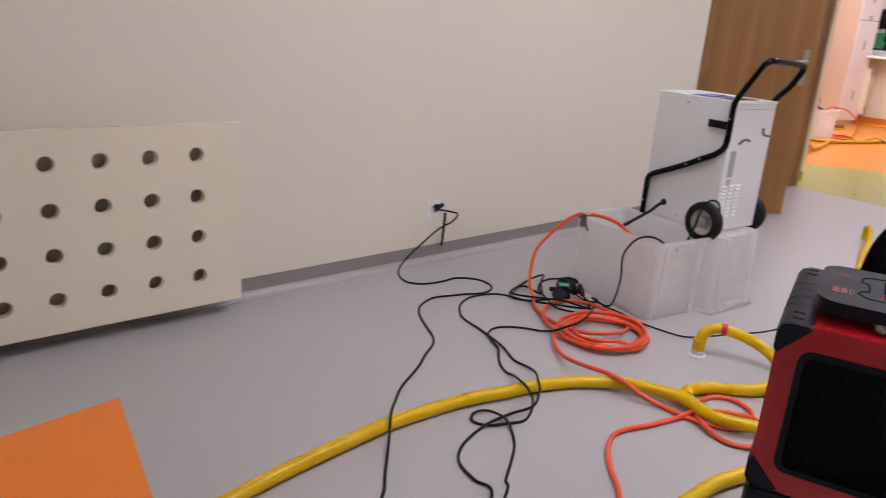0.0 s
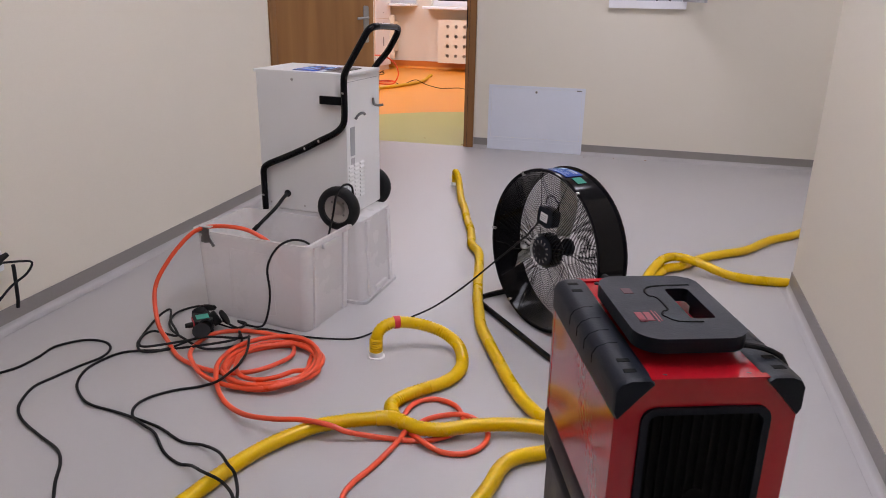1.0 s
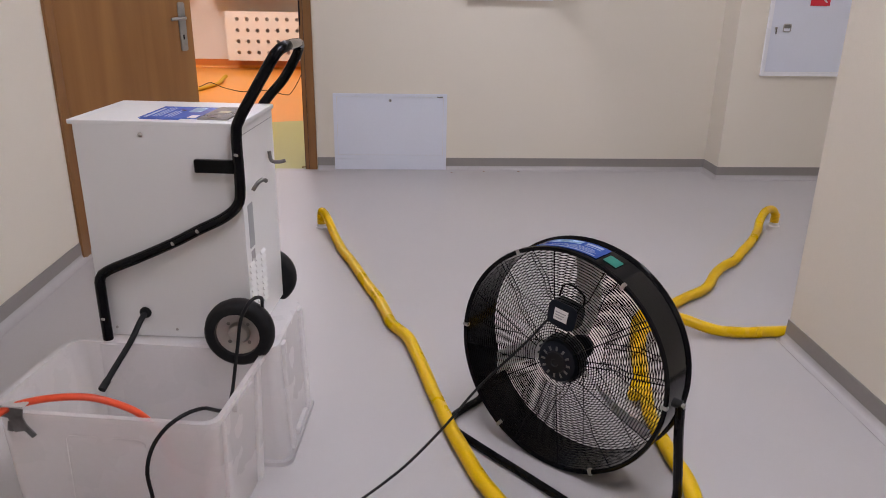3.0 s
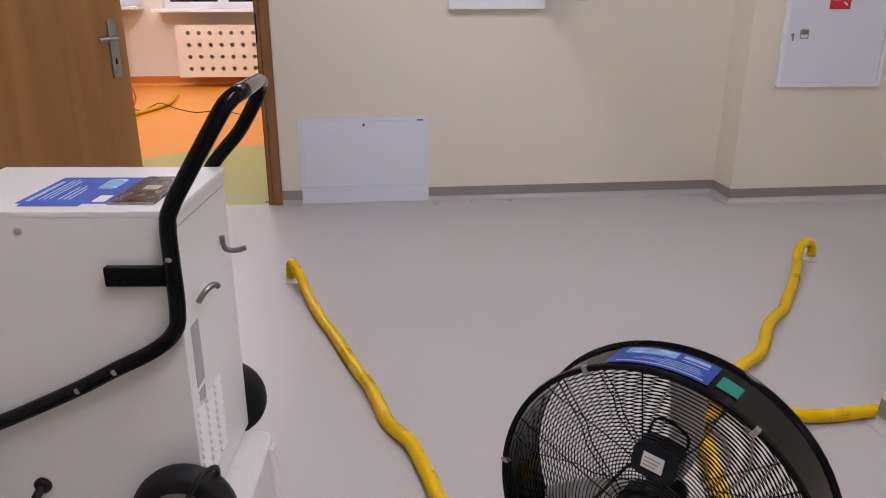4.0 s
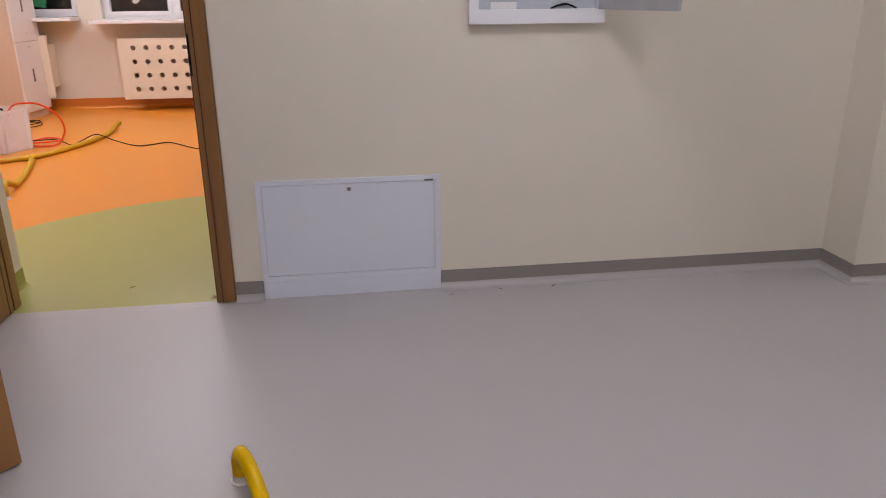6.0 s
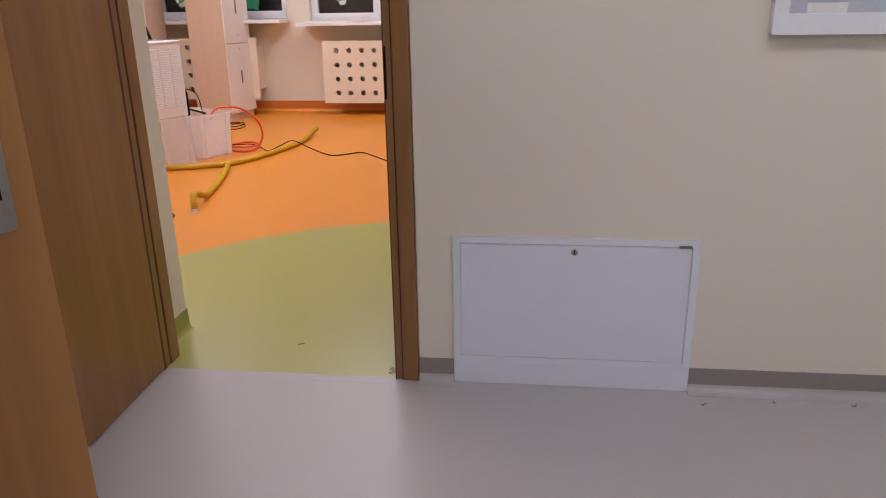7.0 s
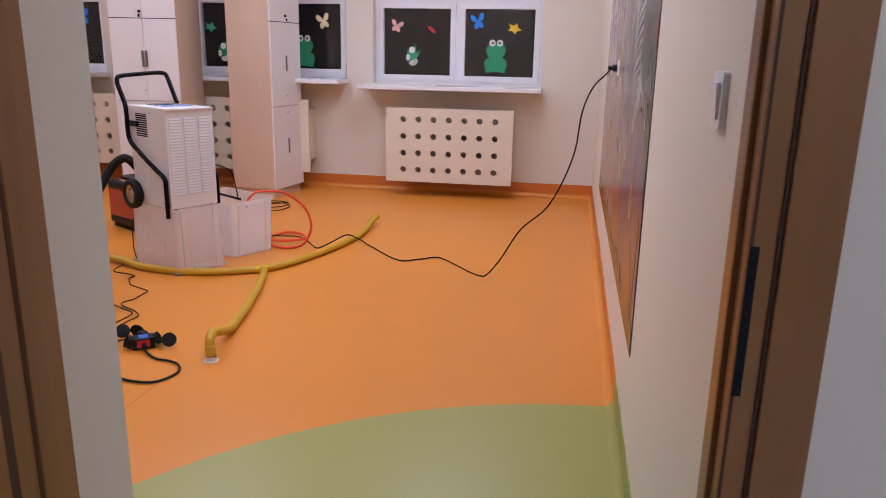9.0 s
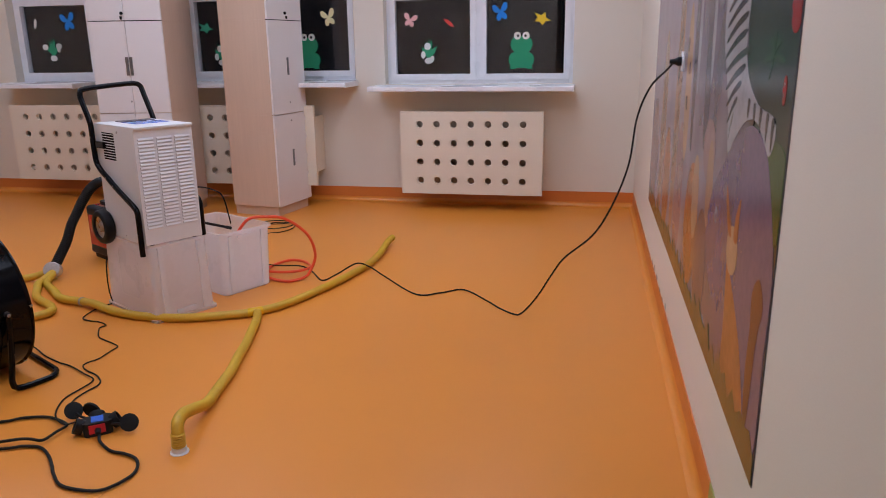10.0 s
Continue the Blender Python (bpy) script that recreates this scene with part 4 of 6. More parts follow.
# ---- plastic crates ----
def crate(m, label, group="plastic crates", upside=False, h=0.372):
    """A milky storage crate 0.55 x 0.37 x 0.37 with a lip, vertical ribs and hand grips."""
    t = thing("storage_crate", m, label, "plastic crate", group)
    w = 0.0035
    def ring(f, z, inset):
        return [(x, y, z) for x, y in rrect(0.500 + 0.028 * f - 2 * inset, 0.325 + 0.018 * f - 2 * inset, 0.032)]
    loops = [ring(0, 0.0, 0.01), ring(0, 0.006, 0.0)] + [ring(k / 6, h * k / 6, 0) for k in range(1, 6)] + [ring(0.96, h - 0.014, 0), ring(1, h - 0.014, -0.012), ring(1, h, -0.012), ring(1, h, 0.001)]
    loops += [ring(k / 6, h * k / 6, w) for k in range(5, 0, -1)] + [ring(0, 0.010, w + 0.004)]
    bm = loft(loops)
    if upside:
        bm.transform(Matrix.Translation((0, 0, h)) @ Matrix.Rotation(math.pi, 4, "X"))
    part("shell", bm, M_CRATE, t, "", 40)
    for sy in (-1, 1):
        for sx in (-1, 1):
            rid = tube([Vector((sx * a, sy * (0.1625 + 0.009 * z / h), z)) for a, z in ((0.02, 0.31), (0.085, 0.31), (0.095, 0.30), (0.105, 0.06), (0.10, 0.05), (0.04, 0.05))], 0.0014, 6)
            if upside:
                rid.transform(Matrix.Translation((0, 0, h)) @ Matrix.Rotation(math.pi, 4, "X"))
            part("ridge", rid, M_CRATE, t)
    for sx in (-1, 1):
        for y in (-0.11, 0.11):
            rib = loft([[(x, yy, z) for x, yy in rrect(0.012, 0.03, 0.004, 2, sx * (0.250 + 0.014 * z / h + 0.005), y)] for z in (0.012, h - 0.02)])
            if upside:
                rib.transform(Matrix.Translation((0, 0, h)) @ Matrix.Rotation(math.pi, 4, "X"))
            part("rib", rib, M_CRATE, t)
        grip = loft([[(sx * (0.263 + o), y, z) for y, z in rrect(0.12, 0.022, 0.008, 3, 0, h - 0.035)] for o in (0.0, 0.012)])
        if upside:
            grip.transform(Matrix.Translation((0, 0, h)) @ Matrix.Rotation(math.pi, 4, "X"))
        part("hand_grip", grip, M_CRATE, t)
    return t


crate(pose(-2.024, 3.345, 0, 0, 0, -8), "milky clear plastic crate standing open on the floor")
crate(pose(-1.943, 3.680, 0, 0, 0, -4), "milky clear plastic crate upside down under the dehumidifier", upside=True)
crate(pose(-4.56, 10.905, 0, 0, 0, 152), "milky clear plastic crate standing open on the floor")
crate(pose(-4.715, 10.485, 0, 0, 0, 150), "milky clear plastic crate upside down under the dehumidifier", upside=True, h=0.402)


# ---- dehumidifiers ----
def louvre_rows(bm, x0, x1, z0, z1, rows, y):
    pz = (z1 - z0) / rows
    for k in range(rows):
        z = z0 + pz * (k + 0.5)
        loft([[(x0, y + 0.002, z - pz * 0.32), (x1, y + 0.002, z - pz * 0.32), (x1, y + 0.002, z + pz * 0.32), (x0, y + 0.002, z + pz * 0.32)],
              [(x0 + 0.002, y - 0.005, z - pz * 0.30), (x1 - 0.002, y - 0.005, z - pz * 0.30), (x1 - 0.002, y - 0.001, z + pz * 0.2), (x0 + 0.002, y - 0.001, z + pz * 0.2)]], bm=bm)
    return bm


def dehumidifier(m, label, inset):
    """Foot end at -x, wheels and handle at +x; base of the case at z 0."""
    t = thing("dehumidifier", m, label, "dehumidifier", "dehumidifiers")
    L, D, H = 0.436, 0.312, 0.562
    bm = box(-L / 2 + 0.012, L / 2 - 0.005, -D / 2, D / 2, -0.031, H - 0.004, 0.002)
    body = part("case", bm, M_CASE, t, "white powder-coated steel case")
    part("lid", box(-L / 2 - 0.001, L / 2 + 0.001, -D / 2 - 0.0003, D / 2 + 0.0003, H - 0.0125, H, 0.0025, 3), M_CASE, t)
    # films on the lid
    film = part("instruction_film", box(-0.055, 0.098, -0.112, 0.062, H, H + 0.0012), M_BLUE, t, "blue printed instruction film")
    part("film_flap", box(-0.045, 0.055, -0.128, -0.113, H, H + 0.0009), M_BLUE, film)
    for x, w, y0, y1 in ((-0.045, 0.0075, -0.10, 0.03), (-0.028, 0.0025, -0.09, 0.04), (-0.020, 0.0025, -0.09, 0.045), (-0.012, 0.0025, -0.085, 0.035), (0.004, 0.003, -0.09, -0.01), (0.013, 0.003, -0.09, 0.0), (0.022, 0.0025, -0.09, -0.02)):
        part("print_line", box(x, x + w, y0, y1, H + 0.0012, H + 0.0016), M_PALEBLUE, film)
    part("print_patch", plate(rrect(0.034, 0.07, 0.012, 5, 0.055, 0.015), H + 0.0012, H + 0.0016), M_CYAN, film, "pale cyan printed picture")
    part("print_patch", plate(rrect(0.022, 0.04, 0.003, 5, 0.078, -0.085), H + 0.0012, H + 0.0016), M_WHITEPRINT, film, "white printed patch")
    ctl = part("control_panel", box(0.100, 0.178, -0.118, 0.060, H, H + 0.004, 0.001), M_PANEL, t, "dark control panel")
    part("panel_edge", box(0.100, 0.178, -0.1215, -0.1185, H, H + 0.0045, 0.001), M_CHROME, ctl, "bright metal panel edge")
    part("display", box(0.125, 0.153, -0.035, -0.008, H + 0.004, H + 0.0046), M_CREAMKEY, ctl, "pale display window")
    for k, (x, y) in enumerate(((0.112, -0.10), (0.112, -0.082), (0.114, -0.062), (0.140, -0.072), (0.160, -0.085), (0.130, 0.010), (0.150, 0.014), (0.135, 0.038), (0.155, 0.042), (0.160, -0.05))):
        part("key_mark", plate(rrect(0.010, 0.012, 0.004, 3, x, y), H + 0.004, H + 0.0044, rrect(0.007, 0.009, 0.003, 3, x, y)), M_GREY, ctl)
    # wheel end: latches, label, louvres
    END = Matrix.Translation((L / 2 - 0.005, 0, 0)) @ Matrix.Rotation(math.pi / 2, 4, "Z")
    # two bent steel cable hooks
    for y, z, arc in ((-0.070, 0.395, True), (0.085, 0.415, False)):
        if arc:
            pts = [(0.001, -0.016, -0.022), (0.010, -0.013, -0.008), (0.017, -0.005, 0.0), (0.024, 0.008, 0.002), (0.028, 0.018, -0.005)]
        else:
            pts = [(0.002, -0.004, 0.026), (0.004, -0.003, 0.004), (0.010, 0.0, -0.004), (0.026, 0.004, -0.006), (0.044, 0.008, -0.002)]
        part("cable_hook", tube(spline([(L / 2 + a, y + b, z + c) for a, b, c in pts], 0.006), 0.0055, 8), M_DARKSTEEL, t, "bent steel cable hook")
    part("end_seam", box(-D / 2 + 0.012, D / 2 - 0.012, -0.0006, 0.0004, H - 0.036, H - 0.034, 0, 2, END), M_GREY, t)
    part("rating_label", box(-0.125, -0.085, -0.0012, 0.0, 0.222, 0.342, 0, 2, END), M_GREY, t, "grey rating label")
    part("rating_label", box(-0.12, -0.09, -0.0012, 0.0, 0.172, 0.212, 0, 2, END), M_PALE, t, "small pale label")
    bm = bmesh.new()
    for c in range(3):
        tmp = louvre_rows(bmesh.new(), -0.145 + c * 0.05, -0.105 + c * 0.05, 0.03, 0.19, 9, 0.0)
        merge(bm, tmp, END)
    part("vent", bm, M_CASE, t, "pressed louvre slots")
    # foot end: a full field of louvres
    FOOT = Matrix.Translation((-L / 2 + 0.012, 0, 0)) @ Matrix.Rotation(-math.pi / 2, 4, "Z")
    for c in range(3):
        tmp = louvre_rows(bmesh.new(), -0.14 + c * 0.097, -0.055 + c * 0.097, 0.05, H - 0.05, 26, 0.0)
        # thin grey strips paint the shade between the white louvres
        gaps = bmesh.new()
        for k in range(26):
            z = 0.05 + (H - 0.10) * (k + 0.12) / 26
            bx(gaps, -0.137 + c * 0.097, -0.058 + c * 0.097, -0.0009, 0.0, z, z + 0.0045)
        gaps.transform(FOOT)
        part("vent_gap_shade", gaps, M_PALE, t, "grey strips painted as shade between the louvres", None)
        part("vent", merge(bmesh.new(), tmp, FOOT), M_CASE, t, "column of pressed louvre slots")
    for s in (-1, 1):
        y = s * (D / 2 + 0.0165)
        k, e = (inset, 0.3 * inset) if s > 0 else (0.0, 0.0)      # the far tube is bent a little further in and ends lower
        foot = -0.085 if s > 0 else -0.0375
        pts = [(-0.187, y, foot), (-0.187, y, 0.095), (-0.184, y, 0.142), (-0.158, y, 0.166), (-0.07, y, 0.205), (0.029, y, 0.251), (0.097, y, 0.287), (0.165 - k, y, 0.322), (0.203 - k, y, 0.356),
               (0.214 - k, y, 0.40), (0.215 - k, y, 0.535), (0.225 - 0.75 * k, y, 0.574), (0.258 - e, y, 0.629), (0.294 - e, y, 0.686)]
        pts += [(0.325, y, 0.733), (0.338, y + 0.02, 0.746), (0.341, y + 0.05, 0.748)] if s < 0 else [(0.294, y, 0.708), (0.302, y - 0.010, 0.726), (0.306, y - 0.05, 0.734)]
        tb = part("handle_tube", tube(spline(pts, 0.012), 0.0138, 12), M_BLACK, t, "bent black steel tube")
        for x, z in ((-0.187, 0.028), (0.029, 0.251), (0.097, 0.287), (0.214 - k, 0.489)):
            part("bolt", screw(0.006, pose(x, y + s * 0.0105, z, s * -90)), M_CHROME, tb)
        part("side_bar", box(0.101 - k, 0.216 - k, min(y - s * 0.014, y + s * 0.002), max(y - s * 0.014, y + s * 0.002), 0.438, 0.472, 0.003), M_BLACK, t, "flat black cable bracket")
        part("case_screw", screw(0.0065, pose(-0.034, s * D / 2, 0.528, s * -90)), M_CHROME, t)
        for x in (-0.166, 0.002):
            part("case_screw", screw(0.004, pose(x, s * D / 2, -0.008, s * -90)), M_CHROME, t)
        wm = pose(0.193 - k, s * (D / 2 + (0.030 if s > 0 else 0.048)), 0.017, s * -90)
        tyre = part("wheel", lathe([(0.06, -0.026), (0.079, -0.028), (0.089, -0.020), (0.093, -0.006), (0.093, 0.006), (0.089, 0.020), (0.079, 0.028), (0.06, 0.026), (0.056, 0.0), (0.06, -0.026)], 40, wm), M_RUBBER, t, "black rubber tyre", 50)
        part("rim", lathe([(0.06, -0.02), (0.058, 0.016), (0.050, 0.012), (0.030, 0.006), (0.024, 0.018), (0.016, 0.022), (0.0, 0.022)], 32, wm), M_CHROME, tyre, "pressed steel wheel rim")
        for k in range(4):
            a = math.pi / 4 + k * math.pi / 2
            part("wheel_bolt", screw(0.005, wm @ pose(0.037 * math.cos(a), 0.037 * math.sin(a), 0.008)), M_DARKSTEEL, tyre)
        if s > 0:
            sv = part("side_vent", box(0.007, 0.138, D / 2, D / 2 + 0.0008, 0.382, 0.520), M_MESHDARK, t, "dark side vent behind slats")
            for k2 in range(10):
                part("vent_slat", box(0.006, 0.139, D / 2 + 0.0008, D / 2 + 0.003, 0.391 + 0.0133 * k2, 0.3945 + 0.0133 * k2), M_CASE, sv)
    part("handle_bar", tube(spline([(0.341, -0.125, 0.748), (0.325, 0.0, 0.742), (0.306, 0.125, 0.734)], 0.02), 0.0132, 18), M_BLACK, t, "black grip bar", 60)
    part("axle", tube([Vector((0.193, -0.2, 0.017)), Vector((0.193, 0.19, 0.017))], 0.009, 8), M_DARKSTEEL, t)
    hose = part("drain_hose", tube(spline([(-0.080, -D / 2 + 0.004, 0.040), (-0.082, -D / 2 - 0.030, 0.030), (-0.085, -D / 2 - 0.09, -0.001), (-0.091, -D / 2 - 0.17, -0.031), (-0.096, -D / 2 - 0.236, -0.056)], 0.01), 0.0078, 10), M_RUBBER, t, "short black drain hose")
    part("hose_end", tube([Vector((-0.094, -D / 2 - 0.215, -0.048)), Vector((-0.0965, -D / 2 - 0.242, -0.0583))], 0.0095, 10), M_RUBBER, hose)
    part("grommet", lathe([(0.016, -0.002), (0.016, 0.004), (0.012, 0.008), (0.0, 0.008)], 18, pose(-0.080, -D / 2, 0.040, 90)), M_RUBBER, hose)
    for x in (-0.18, 0.10):
        for y in (-0.12, 0.12):
            part("foot", box(x - 0.015, x + 0.015, y - 0.012, y + 0.012, -0.0375, 0.0, 0.002), M_RUBBER, t)
    return t


dehumidifier(pose(-1.967, 3.707, 0.410, 0, 0, -5.7), "white dehumidifier on wheels with black tube handle", 0.036)
dehumidifier(pose(-4.686, 10.456, 0.440, 0, 0, 149.4), "white louvred dehumidifier with black tube handle on a crate", 0.0)


# ---- drum fans ----
def drum_fan(m, label):
    """Motor side towards -y; stands on a bent tube foot."""
    t = thing("drum_fan", m, label, "drum fan", "drum fans")
    A = pose(0, 0, 0.3286, -2) @ Matrix.Rotation(math.pi / 2, 4, "X")      # local z of the turned parts runs towards -y
    R, Dp = 0.3195, 0.1445
    ring = [(R, 0.0), (R + 0.006, 0.001), (R + 0.008, -0.006), (R + 0.003, -0.011), (R, -0.013), (R, -Dp + 0.013), (R + 0.003, -Dp + 0.011), (R + 0.008, -Dp + 0.006), (R + 0.006, -Dp - 0.001), (R, -Dp),
            (R - 0.004, -Dp + 0.002), (R - 0.004, -0.002), (R, 0.0)]
    tmp = bmesh.new()
    seg = 72
    rows = [[tmp.verts.new((r * math.cos(2 * math.pi * k / seg), r * math.sin(2 * math.pi * k / seg), h)) for k in range(seg)] for r, h in ring[:-1]]
    for i in range(len(rows)):
        a, b = rows[i], rows[(i + 1) % len(rows)]
        for k in range(seg):
            tmp.faces.new((a[k], a[(k + 1) % seg], b[(k + 1) % seg], b[k]))
    drum = part("drum", merge(bmesh.new(), tmp, A), M_BLACK, t, "glossy black steel drum", 40)
    for zf, nm in ((-0.006, "front_grille"), (-Dp + 0.004, "rear_grille")):
        bm = bmesh.new()
        sgn = 1 if zf > -0.1 else -1
        rads = [0.072 + 0.0076 * k for k in range(33)]
        for r in rads:
            bul = sgn * 0.004 * (1 - (r / R) ** 2)
            tube([Vector((r * math.cos(2 * math.pi * k / 48), r * math.sin(2 * math.pi * k / 48), zf + bul)) for k in range(48)], 0.0014, 3, closed=True, bm=bm)
        for k in range(12):
            a = 2 * math.pi * k / 12 + 0.12
            jog = 0.10 if k % 2 == 0 else 0.0
            pts = [Vector((r * math.cos(a + jog * (1 if r < 0.2 else 0.3)), r * math.sin(a + jog * (1 if r < 0.2 else 0.3)), zf + sgn * 0.004 * (1 - (r / R) ** 2) + sgn * 0.003)) for r in (0.07, 0.12, 0.18, 0.22, 0.27, R)]
            tube(pts, 0.0017, 4, bm=bm)
            if k % 4 == 0:
                tube([p + Vector((-math.sin(a), math.cos(a), 0)) * 0.014 for p in pts], 0.0017, 4, bm=bm)
        bm.transform(A)
        part(nm, bm, M_BLACK, t, "black wire guard")
    # blades
    for k in range(3):
        tmp = bmesh.new()
        a0 = 2 * math.pi * k / 3 + 1.27
        grid = []
        for i in range(7):
            r = 0.06 + 0.235 * i / 6
            row = []
            for j in range(6):
                u = j / 5 - 0.5
                a = a0 + 0.25 * i / 6 + u * (0.40 - 0.20 * i / 6)
                row.append(tmp.verts.new((r * math.cos(a), r * math.sin(a), -0.096 + u * 0.05 * (1 - 0.35 * i / 6) + 0.012 * (u * u))))
            grid.append(row)
        for i in range(6):
            for j in range(5):
                tmp.faces.new((grid[i][j], grid[i + 1][j], grid[i + 1][j + 1], grid[i][j + 1]))
        bmesh.ops.solidify(tmp, geom=tmp.faces[:], thickness=0.003)
        part("blade", merge(bmesh.new(), tmp, A), M_ALU, t, "pale grey metal fan blade", 50)
    mot = part("motor", lathe([(0.050, -0.072), (0.060, -0.066), (0.066, -0.055), (0.066, -0.018), (0.058, -0.005), (0.045, 0.0), (0.0, 0.0)], 32, A), M_PLASTIC, t, "dark finned fan motor")
    for k in range(20):
        a = 2 * math.pi * k / 20
        part("fin", box(0.062, 0.070, -0.0022, 0.0022, -0.06, -0.016, 0, 2, A @ Matrix.Rotation(a, 4, "Z")), M_PLASTIC, mot)
    for k in range(12):
        part("cap_slot", box(0.034, 0.046, -0.003, 0.003, -0.0045, 0.0012, 0, 2, A @ Matrix.Rotation(2 * math.pi * k / 12, 4, "Z")), M_DARKSTEEL, mot)
    part("motor_cap", lathe([(0.032, 0.0), (0.030, 0.006), (0.012, 0.007), (0.010, 0.004), (0.0, 0.004)], 24, A), M_RUBBER, mot)
    part("rear_plate", lathe([(0.036, -Dp - 0.002), (0.036, -Dp + 0.010), (0.030, -Dp + 0.014), (0.0, -Dp + 0.014)], 24, A), M_PLASTIC, t, "round centre plate of the rear guard")
    bxm = A @ pose(0.0066, 0.1416, -0.040, 0, 0, -7)
    cb = part("control_box", plate(rrect(0.088, 0.072, 0.018, 2), 0.0, 0.042, None, bxm, None, 0.005), M_PLASTIC, t, "dark plastic control box")
    part("label", box(-0.024, 0.018, -0.018, 0.016, 0.042, 0.0428, 0, 2, bxm), M_WHITEPRINT, cb, "white rating label")
    for k in range(3):
        part("print_line", box(-0.020, 0.004 + 0.004 * k, -0.012 + 0.008 * k, -0.009 + 0.008 * k, 0.0428, 0.0432, 0, 2, bxm), M_GREY, cb)
    part("hook", tube([bxm @ p for p in spline([(-0.03, 0.043, 0.02), (-0.025, 0.075, 0.02), (0.0, 0.085, 0.02), (0.04, 0.07, 0.02), (0.045, 0.043, 0.02)], 0.008)], 0.003, 6), M_BLACK, cb)
    # printed films bent round the drum's top
    def film(a0, a1, d0, d1, lift):
        tmp = bmesh.new()
        rows = []
        for k in range(13):
            a = radians(a0 + (a1 - a0) * k / 12)
            rows.append([tmp.verts.new(((R + lift) * math.cos(a), (R + lift) * math.sin(a), d)) for d in (d0, d1)])
        for p, q in zip(rows, rows[1:]):
            tmp.faces.new((p[0], q[0], q[1], p[1]))
        bmesh.ops.solidify(tmp, geom=tmp.faces[:], thickness=0.0006)
        return merge(bmesh.new(), tmp, A)
    fl = part("label_film", film(77, 113, -0.03, -0.115, 0.0022), M_BLUE, t, "blue printed film round the drum")
    for a0, a1, d0, d1 in ((79, 109, -0.036, -0.041), (81, 95, -0.047, -0.0495), (80, 104, -0.054, -0.0565), (81, 101, -0.061, -0.0635), (82, 94, -0.068, -0.0705), (80, 89, -0.082, -0.086), (80, 89, -0.092, -0.105)):
        part("print_line", film(a0, a1, d0, d1, 0.003), M_PALEBLUE, fl)
    part("print_patch", film(91, 109, -0.080, -0.108, 0.003), M_CYAN, fl, "pale cyan printed picture")
    part("sticker", film(67.5, 75, -0.045, -0.09, 0.0022), M_TEAL, t, "teal sticker on the drum")
    for a in (118, 178, 58, -64, -2, -123):
        q = A @ Matrix.Rotation(radians(a), 4, "Z")
        part("clip", box(R - 0.009, R + 0.009, -0.005, 0.005, -0.010, 0.004, 0.0015, 2, q), M_CHROME, t, "steel guard clip")
    # the foot stands turned a little against the drum
    turn = pose(0, 0, 0, 0, 0, -7)
    pts = [(0.347, 0.063, 0.331), (0.350, 0.068, 0.25), (0.356, 0.086, 0.11), (0.357, 0.094, 0.05), (0.356, 0.078, 0.018), (0.352, 0.0, 0.0128), (0.337, -0.070, 0.0128), (0.30, -0.100, 0.0128), (0.24, -0.108, 0.0128), (0.0, -0.108, 0.0128)]
    full = [turn @ Vector(p) for p in pts + [(-x, y, z) for x, y, z in pts[-2::-1]]]
    part("stand", tube(spline(full, 0.015), 0.0125, 10), M_BLACK, t, "bent black tube foot")
    for s in (-1, 1):
        piv = turn @ pose(s * 0.328, 0.063, 0.331, 0, s * 90)
        kn = part("pivot_knob", lathe([(0.013, 0.0), (0.013, 0.02), (0.010, 0.024), (0.0, 0.024)], 16, piv), M_RUBBER, t)
        part("pivot_bolt", lathe([(0.007, 0.024), (0.007, 0.031), (0.0, 0.032)], 8, piv), M_CHROME, kn)
    return t


FAN = Matrix.Translation((-0.944, 3.482, 0)) @ Matrix.Rotation(radians(-43.5), 4, "Z")
drum_fan(FAN, "black drum fan on a tube foot among the hoses")
drum_fan(pose(-4.98, 9.63, 0, 0, 0, 158), "black drum fan on a tube foot in the classroom")


